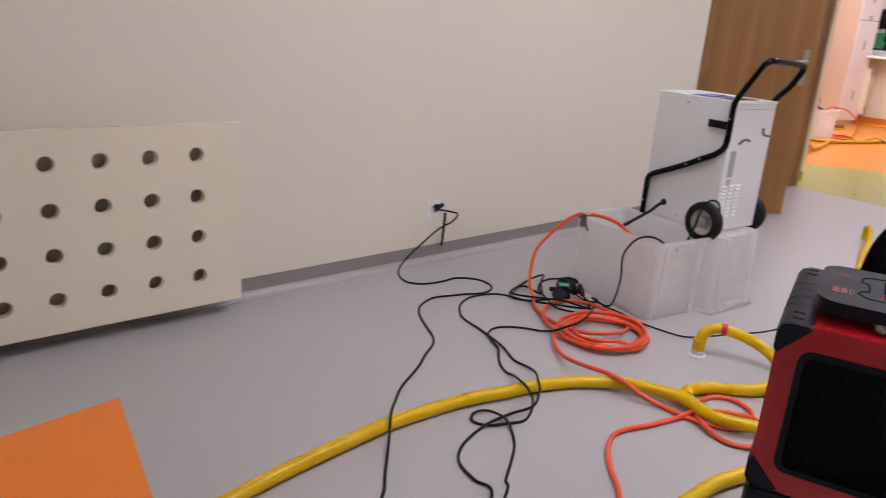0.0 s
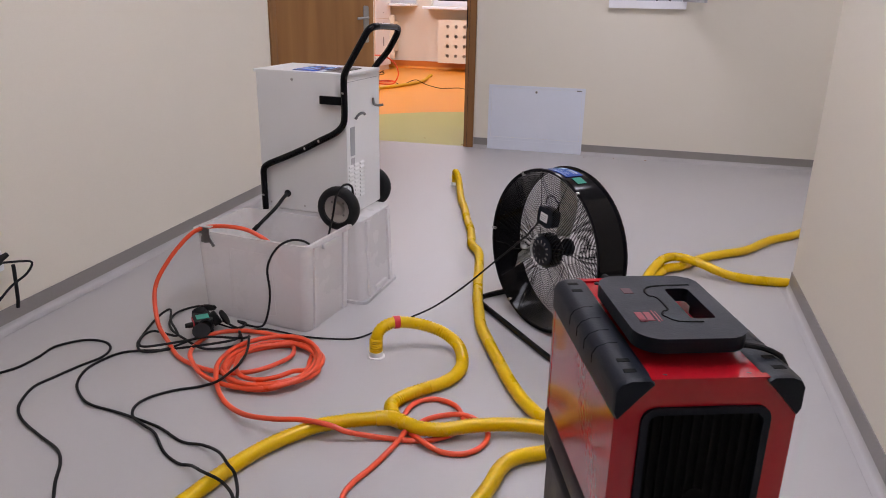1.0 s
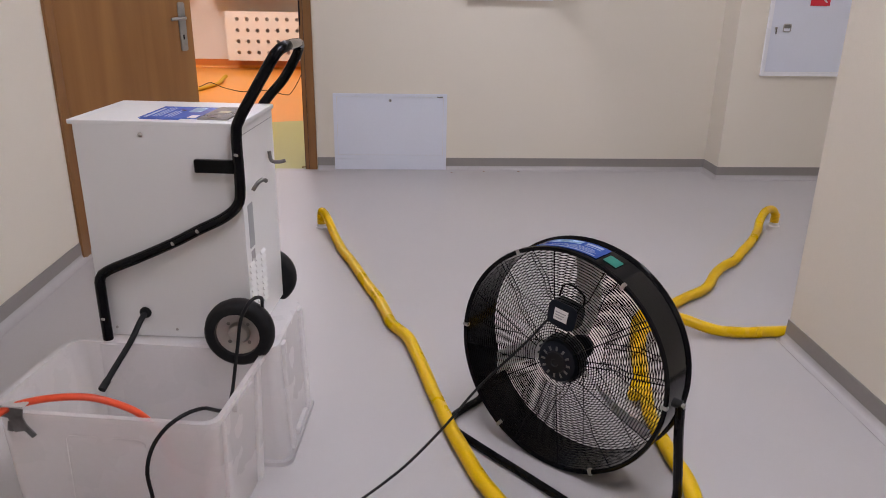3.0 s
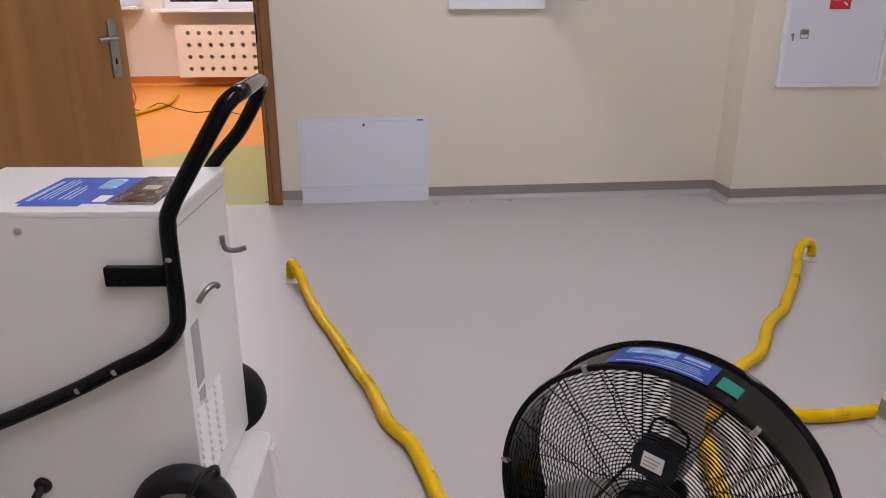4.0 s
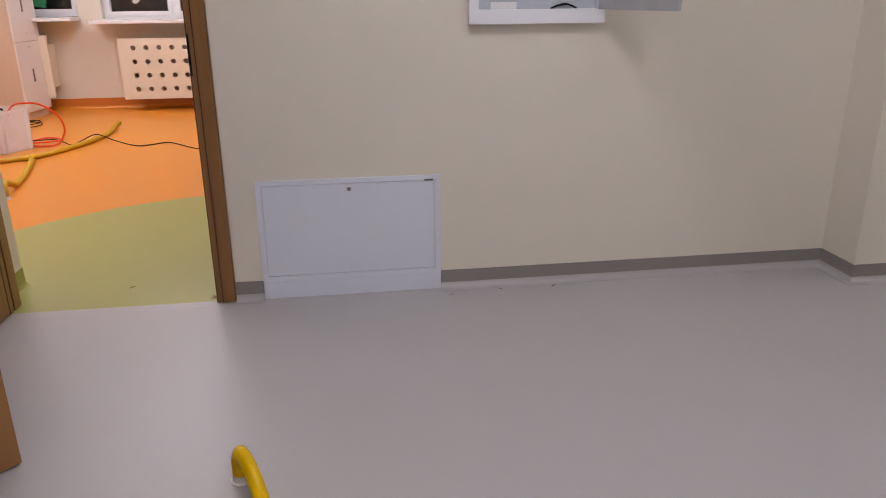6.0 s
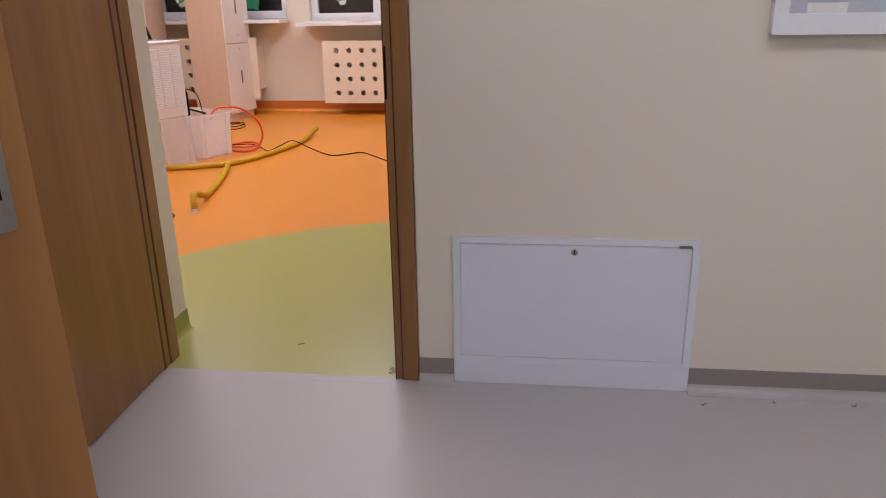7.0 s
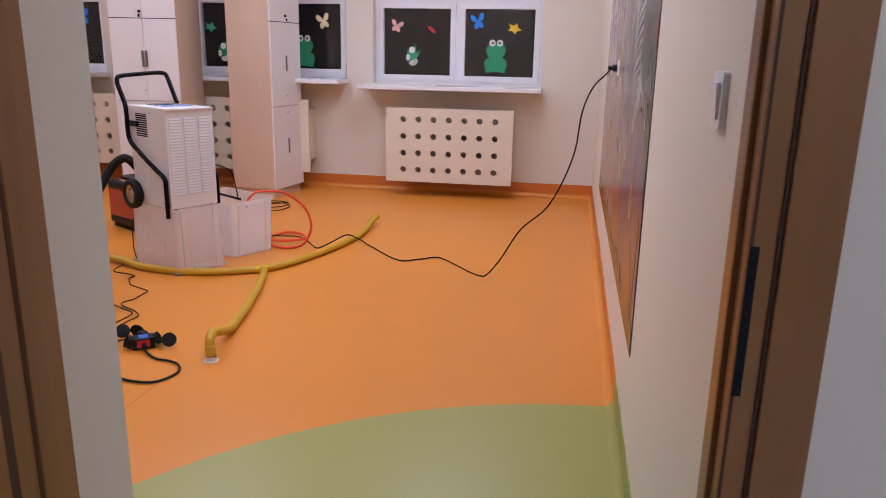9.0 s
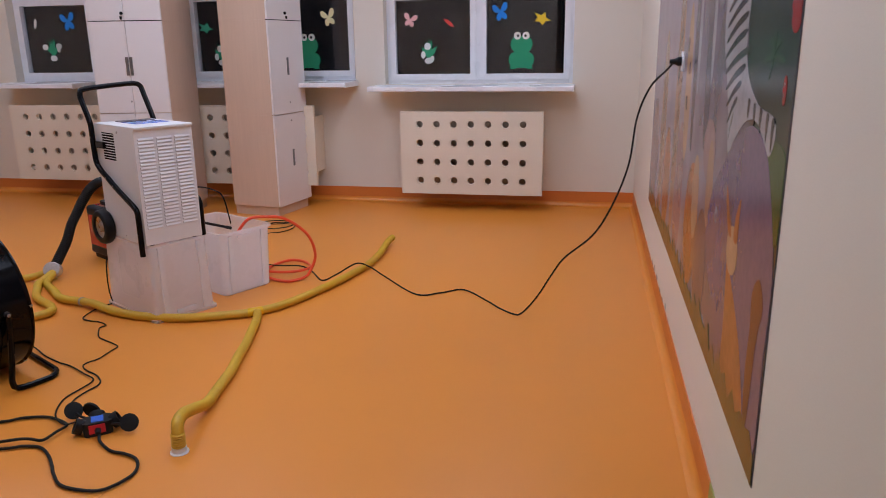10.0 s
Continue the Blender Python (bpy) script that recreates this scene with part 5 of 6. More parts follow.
# ---- blowers ----
def blower(m, label):
    """Grille towards -y; base at z 0."""
    t = thing("blower", m, label, "blower", "red blowers")
    W, D, H = 0.270, 0.374, 0.335
    part("body", box(-W / 2 + 0.002, W / 2 - 0.002, -D / 2 + 0.012, D / 2 - 0.004, 0.012, H - 0.008, 0.006), M_RED, t, "glossy red steel body")
    oct_ = rrect(W - 0.004, H - 0.01, 0.04, 1, 0, H / 2)
    inner = rrect(W - 0.082, H - 0.10, 0.02, 1, 0, H / 2)
    for s in (-1, 1):
        y = s * D / 2
        fm = Matrix.Translation((0, -D / 2 + 0.014, 0)) @ FRONT if s < 0 else Matrix.Translation((0, D / 2 - 0.006, 0)) @ Matrix.Rotation(math.pi, 4, "Z") @ FRONT
        part("end_panel", plate(oct_, 0.0, 0.012, inner, fm), M_RED, t, "red end panel", 30)
        g = part("grille_frame", plate(rrect(W - 0.080, H - 0.098, 0.022, 5, 0, H / 2), 0.001, 0.017, rrect(W - 0.102, H - 0.12, 0.014, 5, 0, H / 2), fm, None, 0.003), M_PLASTIC, t, "black grille surround")
        part("grille_back", plate(rrect(W - 0.10, H - 0.118, 0.012, 5, 0, H / 2), -0.0, 0.003, None, fm), M_MESHDARK, g)
        for k in range(11):
            x = -(W - 0.11) / 2 + (W - 0.11) * (k + 0.5) / 11
            part("slat", box(x - 0.0022, x + 0.0022, 0.055, H - 0.055, 0.003, 0.011, 0, 2, fm), M_MESHDARK, g)
        part("badge", lathe([(0.018, 0.011), (0.018, 0.0125), (0.0, 0.0125)], 20, fm @ pose(0.0, 0.13, 0)), M_MESHDARK, g)
    for s in (-1, 1):
        for top in (True, False):
            pro = [(0.080, H - 0.009), (0.088, H - 0.003), (0.116, H - 0.003), (0.131, H - 0.009), (0.1375, H - 0.020), (0.1375, H - 0.056), (0.132, H - 0.066), (0.100, H - 0.030)]
            if not top:
                pro = [(x, H - z) for x, z in pro][::-1]
            lp = []
            for y, f in ((-D / 2 - 0.004, 0.93), (-D / 2 + 0.004, 1.0), (D / 2 - 0.004, 1.0), (D / 2 + 0.003, 0.93)):
                cx, cz = 0.110, (H - 0.025 if top else 0.025)
                lp.append([(s * (cx + (x - cx) * f), y, cz + (z - cz) * f) for x, z in pro])
            rail = part("corner_rail", loft(lp), M_PLASTIC, t, "dark moulded corner guard", 40)
            if top:
                for y in (-0.162, -0.131, 0.131, 0.162):
                    part("rail_slot", box(s * 0.109 - 0.009, s * 0.109 + 0.009, y - 0.005, y + 0.005, H - 0.005, H - 0.0024), M_MESHDARK, rail)
                for y in (-0.075, -0.03, 0.015, 0.06):
                    part("rail_crease", tube([Vector((s * a, y, H + b)) for a, b in ((0.100, -0.0035), (0.116, -0.0038), (0.131, -0.0096), (0.1372, -0.020), (0.1374, -0.035))], 0.0012, 5), M_MESHDARK, rail)
        for y in (-D / 2 + 0.014, D / 2 - 0.014):
            part("screw", screw(0.0055, pose(s * 0.061, y, H - 0.0085)), M_RUBBER, t)
    hd = part("handle_panel", plate(rrect(0.172, 0.246, 0.040, 6, -0.004, -0.016), H + 0.010, H + 0.033, rrect(0.040, 0.119, 0.008, 6, 0.033, -0.0115), None, None, 0.009), M_PLASTIC, t, "dark carrying handle and control panel")
    part("handle_post", box(-0.062, -0.020, -0.09, 0.06, H - 0.009, H + 0.011, 0.003), M_PLASTIC, hd)
    part("handle_post", box(0.058, 0.070, -0.05, 0.04, H - 0.009, H + 0.011, 0.002), M_PLASTIC, hd)
    for x, y, w, h in ((-0.063, -0.062, 0.011, 0.034), (-0.050, -0.060, 0.010, 0.030), (-0.0565, -0.074, 0.024, 0.004), (-0.040, -0.060, 0.0025, 0.040), (-0.035, -0.060, 0.0015, 0.034), (-0.052, 0.040, 0.016, 0.022)):
        part("print_mark", box(x - w / 2, x + w / 2, y - h / 2, y + h / 2, H + 0.033, H + 0.0336), M_FADEDRED if y < 0 else M_DULLRED, hd, "red printed mark" if y < 0 else "worn dark red mark")
    part("groove", tube(spline([(x, y, H + 0.0325) for x, y in ((0.062, 0.062), (0.015, 0.060), (-0.012, 0.054), (-0.023, 0.037), (-0.022, 0.017), (-0.012, 0.010), (-0.011, -0.036), (-0.020, -0.042), (-0.027, -0.056), (-0.022, -0.066), (-0.011, -0.080), (0.027, -0.083))], 0.006), 0.0022, 5), M_MESHDARK, hd)
    part("power_cord", tube(spline([(0.03, -0.105, H + 0.010), (0.075, -0.115, H + 0.010), (0.115, -0.125, H + 0.004), (0.140, -0.128, H - 0.02), (0.150, -0.12, H - 0.10), (0.152, -0.13, H - 0.24), (0.155, -0.12, H - 0.33)], 0.012), 0.0045, 8), M_RUBBER, t, "black power cord")
    part("duct_flange", lathe([(0.058, 0.0), (0.058, 0.016), (0.062, 0.018), (0.062, 0.024), (0.05, 0.024), (0.0, 0.02)], 32, pose(-0.02, D / 2 + 0.006, 0.06, -90)), M_DARKDUCT, t, "dark duct flange")
    return t


BLOW = pose(-0.5526, 1.878, 0.4617, 0, 0, 19.6)
blower(BLOW, "red blower with dark corner guards on a case")
tc_ = thing("equipment_case", pose(-0.5526, 1.878, 0, 0, 0, 19.6), "dark plastic equipment case under the blower", "case")
part("case_body", box(-0.13, 0.13, -0.17, 0.17, 0.0, 0.30, 0.015, 3), M_PLASTIC, tc_)
part("case_lid", box(-0.135, 0.135, -0.175, 0.175, 0.305, 0.458, 0.02, 3), M_PLASTIC, tc_)
for y in (-0.1, 0.1):
    part("latch", box(-0.142, -0.129, y - 0.02, y + 0.02, 0.26, 0.34, 0.003), M_GREY, tc_)
blower(pose(-5.50, 11.32, 0.03, 0, 0, 60), "red blower with dark corner guards on the classroom floor")
bs = thing("blower_skid", pose(-5.50, 11.32, 0, 0, 0, 60), "low dark skid under the blower", "skid")
for s in (-1, 1):
    part("skid_rail", box(s * 0.1 - 0.015, s * 0.1 + 0.015, -0.19, 0.19, 0.0, 0.03, 0.004), M_RUBBER, bs)

# ---- ventilation hoses ----
def yellow_hose(label, pts, material=None, r=0.0218, feet=(), cuffs=(), group="yellow hoses", wave=0.017, ribs=0.0012):
    """A corrugated hose along points of the floor; feet: white collars where an end enters the floor; cuffs: bands of other material."""
    t = thing("duct_hose", pose(0, 0, 0), label, "duct hose", group)
    line = spline(pts, 0.006)
    raw = [p.copy() for p in line]
    for i in range(1, len(line) - 1):
        if raw[i].z < 0.03 and wave:
            d = (raw[i + 1] - raw[i - 1]).normalized()
            line[i] = raw[i] + Vector((d.y, -d.x, 0)) * wave * noise.noise(Vector((pts[0][0] * 9, i * 0.006 * 6.2, pts[0][1])))
    part("hose", tube(line, r, 12, ribs), material or M_YELLOW, t, "", 60)
    for x, y in feet:
        part("floor_collar", lathe([(r + 0.011, 0.0), (r + 0.011, 0.003), (r + 0.004, 0.005), (r + 0.004, 0.022), (r - 0.001, 0.022)], 24, pose(x, y, 0)), M_WHITEPRINT, t, "white floor collar")
        part("ribbed_end", lathe([(r + (0.0036 if k % 2 else -0.0006), 0.012 + 0.0045 * k) for k in range(15)], 20, pose(x, y, 0)), material or M_YELLOW, t, "", 30)
    for i, mt, lab, ln in cuffs:
        k = min(range(len(line)), key=lambda j: (line[j] - Vector(i)).length)
        a, b = max(0, k - int(ln / 0.012)), min(len(line) - 1, k + int(ln / 0.012) + 1)
        part("cuff", tube(line[a:b + 1], r + 0.0025, 12), mt, t, lab, 60)
    return t


Z = 0.0228
yellow_hose("long yellow corrugated hose lying across the corridor floor",
            [(-1.45, 0.30, Z), (-1.58, 0.75, Z), (-1.647, 1.12, Z), (-1.694, 1.40, Z), (-1.716, 1.676, Z), (-1.706, 1.923, Z), (-1.645, 2.211, Z), (-1.59, 2.37, Z), (-1.50, 2.50, 0.028), (-1.415, 2.555, 0.034),
             (-1.325, 2.597, 0.036), (-1.275, 2.615, 0.036), (-1.222, 2.602, 0.036), (-1.165, 2.586, 0.037), (-1.095, 2.600, 0.038), (-1.02, 2.643, 0.038), (-0.92, 2.684, 0.036), (-0.83, 2.70, 0.034), (-0.755, 2.685, 0.036), (-0.70, 2.665, 0.04)],
            wave=0.008, ribs=0.0013, cuffs=(((-1.275, 2.615, 0.036), M_YELLOW, "yellow branch piece", 0.09),))
yellow_hose("short curved yellow hose with a red band rising from the floor",
            [(-1.268, 2.628, 0.036), (-1.298, 2.69, 0.028), (-1.298, 2.735, Z), (-1.27, 2.79, Z), (-1.225, 2.845, Z), (-1.178, 2.90, Z), (-1.150, 2.968, Z), (-1.150, 3.055, 0.024), (-1.185, 3.138, 0.045), (-1.255, 3.182, 0.07), (-1.338, 3.165, 0.10), (-1.415, 3.115, 0.122),
             (-1.457, 3.084, 0.113), (-1.476, 3.062, 0.088), (-1.479, 3.054, 0.05), (-1.48, 3.054, 0.012)], feet=((-1.48, 3.054),), cuffs=(((-1.415, 3.115, 0.122), M_REDPRINT, "red tape band", 0.022),), wave=0.0, ribs=0.0017)
yellow_hose("winding yellow hose ending at a floor collar",
            [(-1.828, 5.653, 0.012), (-1.828, 5.654, 0.07), (-1.820, 5.635, 0.098), (-1.79, 5.58, 0.08), (-1.762, 5.51, 0.05), (-1.735, 5.42, 0.03), (-1.681, 5.225, Z), (-1.603, 5.0, Z), (-1.548, 4.815, Z), (-1.48, 4.625, Z),
             (-1.447, 4.50, Z), (-1.412, 4.36, Z), (-1.355, 4.252, Z), (-1.323, 4.135, Z), (-1.298, 4.01, Z), (-1.268, 3.86, Z), (-1.248, 3.77, Z), (-1.225, 3.66, Z), (-1.205, 3.58, Z), (-1.150, 3.385, Z), (-1.078, 3.212, Z),
             (-0.990, 3.030, Z), (-0.920, 2.893, Z), (-0.855, 2.803, Z), (-0.795, 2.755, Z), (-0.735, 2.725, 0.035), (-0.68, 2.69, 0.045)], feet=((-1.828, 5.653),), wave=0.004)
yellow_hose("winding yellow hose running behind the fan to a floor collar",
            [(0.780, 5.683, 0.012), (0.780, 5.684, 0.06), (0.753, 5.675, 0.10), (0.700, 5.648, 0.098), (0.649, 5.595, 0.06), (0.589, 5.490, 0.03), (0.490, 5.340, Z), (0.371, 5.184, Z), (0.287, 5.069, Z), (0.180, 4.968, Z), (0.098, 4.865, Z), (0.040, 4.767, Z),
             (-0.035, 4.679, Z), (-0.122, 4.614, Z), (-0.205, 4.541, Z), (-0.280, 4.450, Z), (-0.348, 4.350, Z), (-0.434, 4.270, Z), (-0.515, 3.990, Z), (-0.578, 3.690, Z), (-0.585, 3.490, Z), (-0.583, 3.330, Z), (-0.625, 3.100, Z), (-0.655, 2.910, Z), (-0.665, 2.760, 0.035), (-0.672, 2.680, 0.05)], feet=((0.780, 5.683),), wave=0.004)
yellow_hose("yellow hose coming round the wall corner and crossing another",
            [(2.6, 4.40, Z), (1.6, 4.33, Z), (0.7, 4.285, Z), (0.14, 4.272, Z), (0.0, 4.262, Z), (-0.11, 4.262, 0.03), (-0.18, 4.28, 0.042), (-0.24, 4.315, 0.054), (-0.305, 4.335, 0.066), (-0.345, 4.352, 0.068), (-0.39, 4.352, 0.068),
             (-0.44, 4.30, 0.064), (-0.485, 4.175, 0.055), (-0.515, 4.05, 0.046), (-0.545, 3.92, 0.036), (-0.60, 3.80, Z)], wave=0.0)
yellow_hose("yellow hose bending away from the blower",
            [(-0.70, 2.62, 0.05), (-0.79, 2.588, Z), (-0.86, 2.54, Z), (-0.905, 2.455, Z), (-0.925, 2.33, Z), (-0.94, 2.12, Z), (-0.95, 1.8, Z), (-0.93, 1.3, Z), (-0.85, 0.9, Z)])
yellow_hose("dark grey flexible duct between blower and hoses", [(-0.67, 2.60, 0.06), (-0.695, 2.48, 0.085), (-0.715, 2.38, 0.15), (-0.722, 2.28, 0.26), (-0.72, 2.215, 0.37), (-0.695, 2.175, 0.46), (-0.66, 2.14, 0.495), (-0.645, 2.10, 0.51), (-0.64, 2.06, 0.515)],
            M_DARKDUCT, 0.040, group="dark ducts", ribs=0.0028)
clamp = thing("hose_clamp", pose(-0.66, 2.62, 0.058, 82, 0, 8), "silver taped collar joining the hoses", "hose clamp", "hose clamps")
part("collar", lathe([(0.050, -0.03), (0.053, -0.027), (0.053, 0.027), (0.050, 0.03)], 24), M_SILVER, clamp)

# the classroom's set
yellow_hose("dusty yellow hose with a branch on the orange floor",
            [(-3.762, 11.88, 0.062), (-3.775, 11.80, 0.052), (-3.775, 11.55, Z), (-3.785, 11.29, Z), (-3.855, 10.97, Z), (-3.934, 10.72, Z), (-4.017, 10.52, Z), (-4.115, 10.395, Z), (-4.25, 10.322, Z), (-4.38, 10.267, Z), (-4.52, 10.236, Z), (-4.683, 10.236, Z), (-4.874, 10.274, 0.026),
             (-5.02, 10.333, 0.036), (-5.116, 10.372, 0.03), (-5.303, 10.425, Z), (-5.42, 10.52, Z), (-5.58, 10.66, Z), (-5.62, 10.76, 0.045)], M_OCHRE, wave=0.004, cuffs=(((-4.115, 10.395, Z), M_YELLOW, "yellow branch piece", 0.08), ((-5.13, 10.376, 0.03), M_GREY, "narrow grey tape joint", 0.018)))
yellow_hose("short dusty yellow hose bending into a floor collar",
            [(-4.105, 10.388, Z), (-4.07, 10.31, Z), (-4.035, 10.217, Z), (-3.968, 9.969, Z), (-3.901, 9.693, Z), (-3.862, 9.471, Z), (-3.840, 9.36, 0.035), (-3.832, 9.26, 0.066), (-3.815, 9.16, 0.098), (-3.795, 9.09, 0.102), (-3.788, 9.072, 0.07), (-3.788, 9.071, 0.012)],
            M_OCHRE, feet=((-3.788, 9.071),), wave=0.005)
yellow_hose("dusty yellow hose looping beside the blower", [(-5.66, 10.80, 0.05), (-5.80, 10.72, Z), (-6.1, 10.75, Z), (-6.5, 10.9, Z)], M_OCHRE)
yellow_hose("dusty yellow hose with a grey taped end", [(-5.63, 10.78, 0.05), (-5.60, 10.60, Z), (-5.42, 10.40, Z), (-5.22, 10.24, Z), (-5.28, 10.12, Z), (-5.5, 10.08, Z), (-5.8, 10.1, Z)], M_OCHRE,
            cuffs=(((-5.5, 10.08, Z), M_SILVER, "grey tape joint", 0.08),))
yellow_hose("black flexible duct from the blower to the hoses", [(-5.65, 10.82, 0.07), (-5.645, 10.88, 0.13), (-5.637, 10.95, 0.21), (-5.622, 10.99, 0.30), (-5.60, 11.03, 0.37), (-5.565, 11.06, 0.45), (-5.51, 11.09, 0.53), (-5.44, 11.12, 0.56), (-5.40, 11.2, 0.47)],
            M_RUBBER, 0.030, group="dark ducts", ribs=0.002)
clamp = thing("hose_clamp", pose(-5.645, 10.80, 0.06, 70, 0, 20), "silver taped collar joining the hoses", "hose clamp", "hose clamps")
part("collar", lathe([(0.046, -0.03), (0.049, -0.027), (0.049, 0.027), (0.046, 0.03)], 24), M_SILVER, clamp)


# ---- water hoses ----
def line_thing(name, category, label, pts, r, material, group="", step=0.012, seg=8, nm="sheath"):
    t = thing(name, pose(0, 0, 0), label, category, group)
    part(nm, tube(spline(pts, step), r, seg), material, t, "", 60)
    return t


pts = [(-1.94, 3.30, 0.12), (-1.955, 3.29, 0.22), (-1.995, 3.27, 0.31), (-2.06, 3.25, 0.362), (-2.12, 3.235, 0.384), (-2.20, 3.213, 0.390), (-2.262, 3.185, 0.382), (-2.305, 3.15, 0.350), (-2.36, 3.09, 0.265), (-2.387, 3.03, 0.17), (-2.335, 2.955, 0.065), (-2.26, 2.905, 0.016), (-2.17, 2.826, 0.011),
       (-2.085, 2.784, 0.011), (-1.99, 2.758, 0.014), (-1.90, 2.755, 0.02), (-1.83, 2.786, 0.024), (-1.782, 2.856, 0.024), (-1.762, 2.93, 0.022)]
# uneven turns of the coil, one of them small and loose, the others wide and close together
for k in range(3, 5 * 12 + 1):
    a = radians(30 * k)
    turn = k / 12
    f = 0.80 if 2.3 < turn < 3.1 else 1.0
    rx, ry = (0.160 - 0.011 * math.sin(turn * 2.3)) * f, (0.168 - 0.014 * math.cos(turn * 3.1)) * f
    pts.append((-1.800 + rx * math.cos(a) - 0.008 * math.sin(turn * 2), 2.858 + ry * math.sin(a) + 0.05 * rx * math.cos(a), 0.011 + 0.0085 * (turn % 3) + 0.006 * math.sin(a * 2 + turn)))
# one wide turn past the coil, once more round it, and away over the yellow hose
pts += [(-1.72, 3.01, 0.03), (-1.845, 3.057, 0.022), (-1.945, 3.084, 0.014), (-2.054, 3.083, 0.011), (-2.14, 3.032, 0.011), (-2.157, 2.936, 0.011), (-2.128, 2.845, 0.02), (-2.067, 2.768, 0.028), (-1.99, 2.705, 0.026), (-1.90, 2.678, 0.02), (-1.80, 2.674, 0.02), (-1.71, 2.695, 0.03),
        (-1.645, 2.76, 0.038), (-1.63, 2.863, 0.04), (-1.675, 2.965, 0.042), (-1.76, 3.03, 0.042), (-1.84, 3.03, 0.042), (-1.915, 2.985, 0.042), (-1.968, 2.90, 0.042), (-1.978, 2.80, 0.035), (-1.95, 2.727, 0.028), (-1.892, 2.643, 0.02), (-1.817, 2.569, 0.02), (-1.72, 2.514, 0.03)]
pts += [(-1.61, 2.491, 0.048), (-1.515, 2.497, 0.058), (-1.43, 2.505, 0.05), (-1.38, 2.510, 0.034), (-1.305, 2.540, 0.012), (-1.201, 2.552, 0.010), (-1.136, 2.572, 0.010), (-1.085, 2.615, 0.0095), (-1.061, 2.664, 0.0095), (-1.064, 2.713, 0.0095), (-1.108, 2.785, 0.0095),
        (-1.183, 2.807, 0.0095), (-1.239, 2.764, 0.0095), (-1.250, 2.673, 0.0095), (-1.219, 2.608, 0.0095), (-1.154, 2.545, 0.022), (-1.087, 2.523, 0.011), (-1.021, 2.534, 0.0095), (-0.978, 2.585, 0.0095), (-0.972, 2.655, 0.0095), (-1.013, 2.715, 0.0095)]
pts += [(-1.067, 2.726, 0.018), (-1.123, 2.723, 0.0095), (-1.169, 2.689, 0.0095), (-1.196, 2.641, 0.012), (-1.212, 2.591, 0.022), (-1.228, 2.521, 0.011), (-1.255, 2.402, 0.0095), (-1.283, 2.315, 0.0095), (-1.285, 2.245, 0.0095), (-1.245, 2.165, 0.0095), (-1.18, 2.09, 0.0095), (-1.05, 1.95, 0.0095), (-0.98, 1.6, 0.0095), (-1.1, 1.0, 0.0095)]
line_thing("water_hose", "water hose", "coiled orange-red water hose hanging into the crate", pts, 0.0087, M_RED_HOSE, "red hoses")
tape = thing("tape_patch", pose(-2.240, 3.190, 0.325, 0, 0, -8), "torn grey tape holding the hose on the crate", "tape")
for x, z, w, h, turn in ((-0.006, 0.050, 0.052, 0.030, 8), (0.004, 0.024, 0.036, 0.044, -14), (0.026, 0.006, 0.016, 0.040, -38), (-0.016, 0.014, 0.014, 0.026, 12)):
    part("tape_strip", box(-w / 2, w / 2, -0.009, -0.005, -h / 2, h / 2, 0.0015, 2, pose(x, 0, z, 0, turn, 0)), M_DARKSTEEL, tape)
part("tape_strip", box(-0.026, 0.026, -0.012, 0.012, 0.066, 0.070, 0.0015), M_SILVER, tape, "silver tape over the rim")
line_thing("water_hose", "water hose", "orange-red water hose looping from the crate to the floor",
           [(-4.42, 10.80, 0.30), (-4.36, 10.87, 0.40), (-4.28, 10.92, 0.412), (-4.18, 11.0, 0.385), (-4.07, 11.06, 0.28), (-4.03, 11.07, 0.15), (-4.06, 11.04, 0.05), (-4.10, 11.02, 0.014), (-4.18, 10.95, 0.012), (-4.33, 11.02, 0.012), (-4.40, 11.2, 0.012),
            (-4.34, 11.38, 0.012), (-4.22, 11.36, 0.014), (-4.13, 11.22, 0.02), (-4.20, 11.10, 0.025), (-4.36, 11.10, 0.02), (-4.5, 11.2, 0.012), (-4.6, 11.3, 0.012)], 0.009, M_RED_HOSE, "red hoses")


# ---- cables ----
Z = 0.0052
CABLE = dict(r=0.0047, material=M_RUBBER, group="black cables")
sock = line_thing("power_cable", "cable", "black power cable from the wall socket across the floor",
           [(-2.905, 2.845, 0.285), (-2.875, 2.90, 0.275), (-2.855, 2.93, 0.262), (-2.86, 2.90, 0.225), (-2.88, 2.83, 0.19), (-2.885, 2.72, 0.12), (-2.885, 2.62, 0.05), (-2.84, 2.55, 0.012), (-2.73, 2.52, Z), (-2.665, 2.585, Z), (-2.650, 2.68, Z), (-2.652, 2.77, Z), (-2.586, 2.846, Z), (-2.505, 2.855, Z), (-2.448, 2.815, Z), (-2.432, 2.747, Z), (-2.462, 2.666, Z),
            (-2.485, 2.586, Z), (-2.505, 2.507, Z), (-2.482, 2.429, Z), (-2.443, 2.369, Z), (-2.375, 2.318, Z), (-2.273, 2.270, Z), (-2.172, 2.226, Z), (-2.115, 2.175, Z), (-2.066, 2.10, Z), (-1.998, 2.010, Z), (-1.912, 1.869, Z), (-1.835, 1.785, 0.012), (-1.76, 1.715, 0.04),
            (-1.695, 1.66, 0.052), (-1.64, 1.615, 0.02), (-1.532, 1.525, Z), (-1.451, 1.455, Z), (-1.3, 1.25, Z), (-1.25, 0.9, Z)], **CABLE)
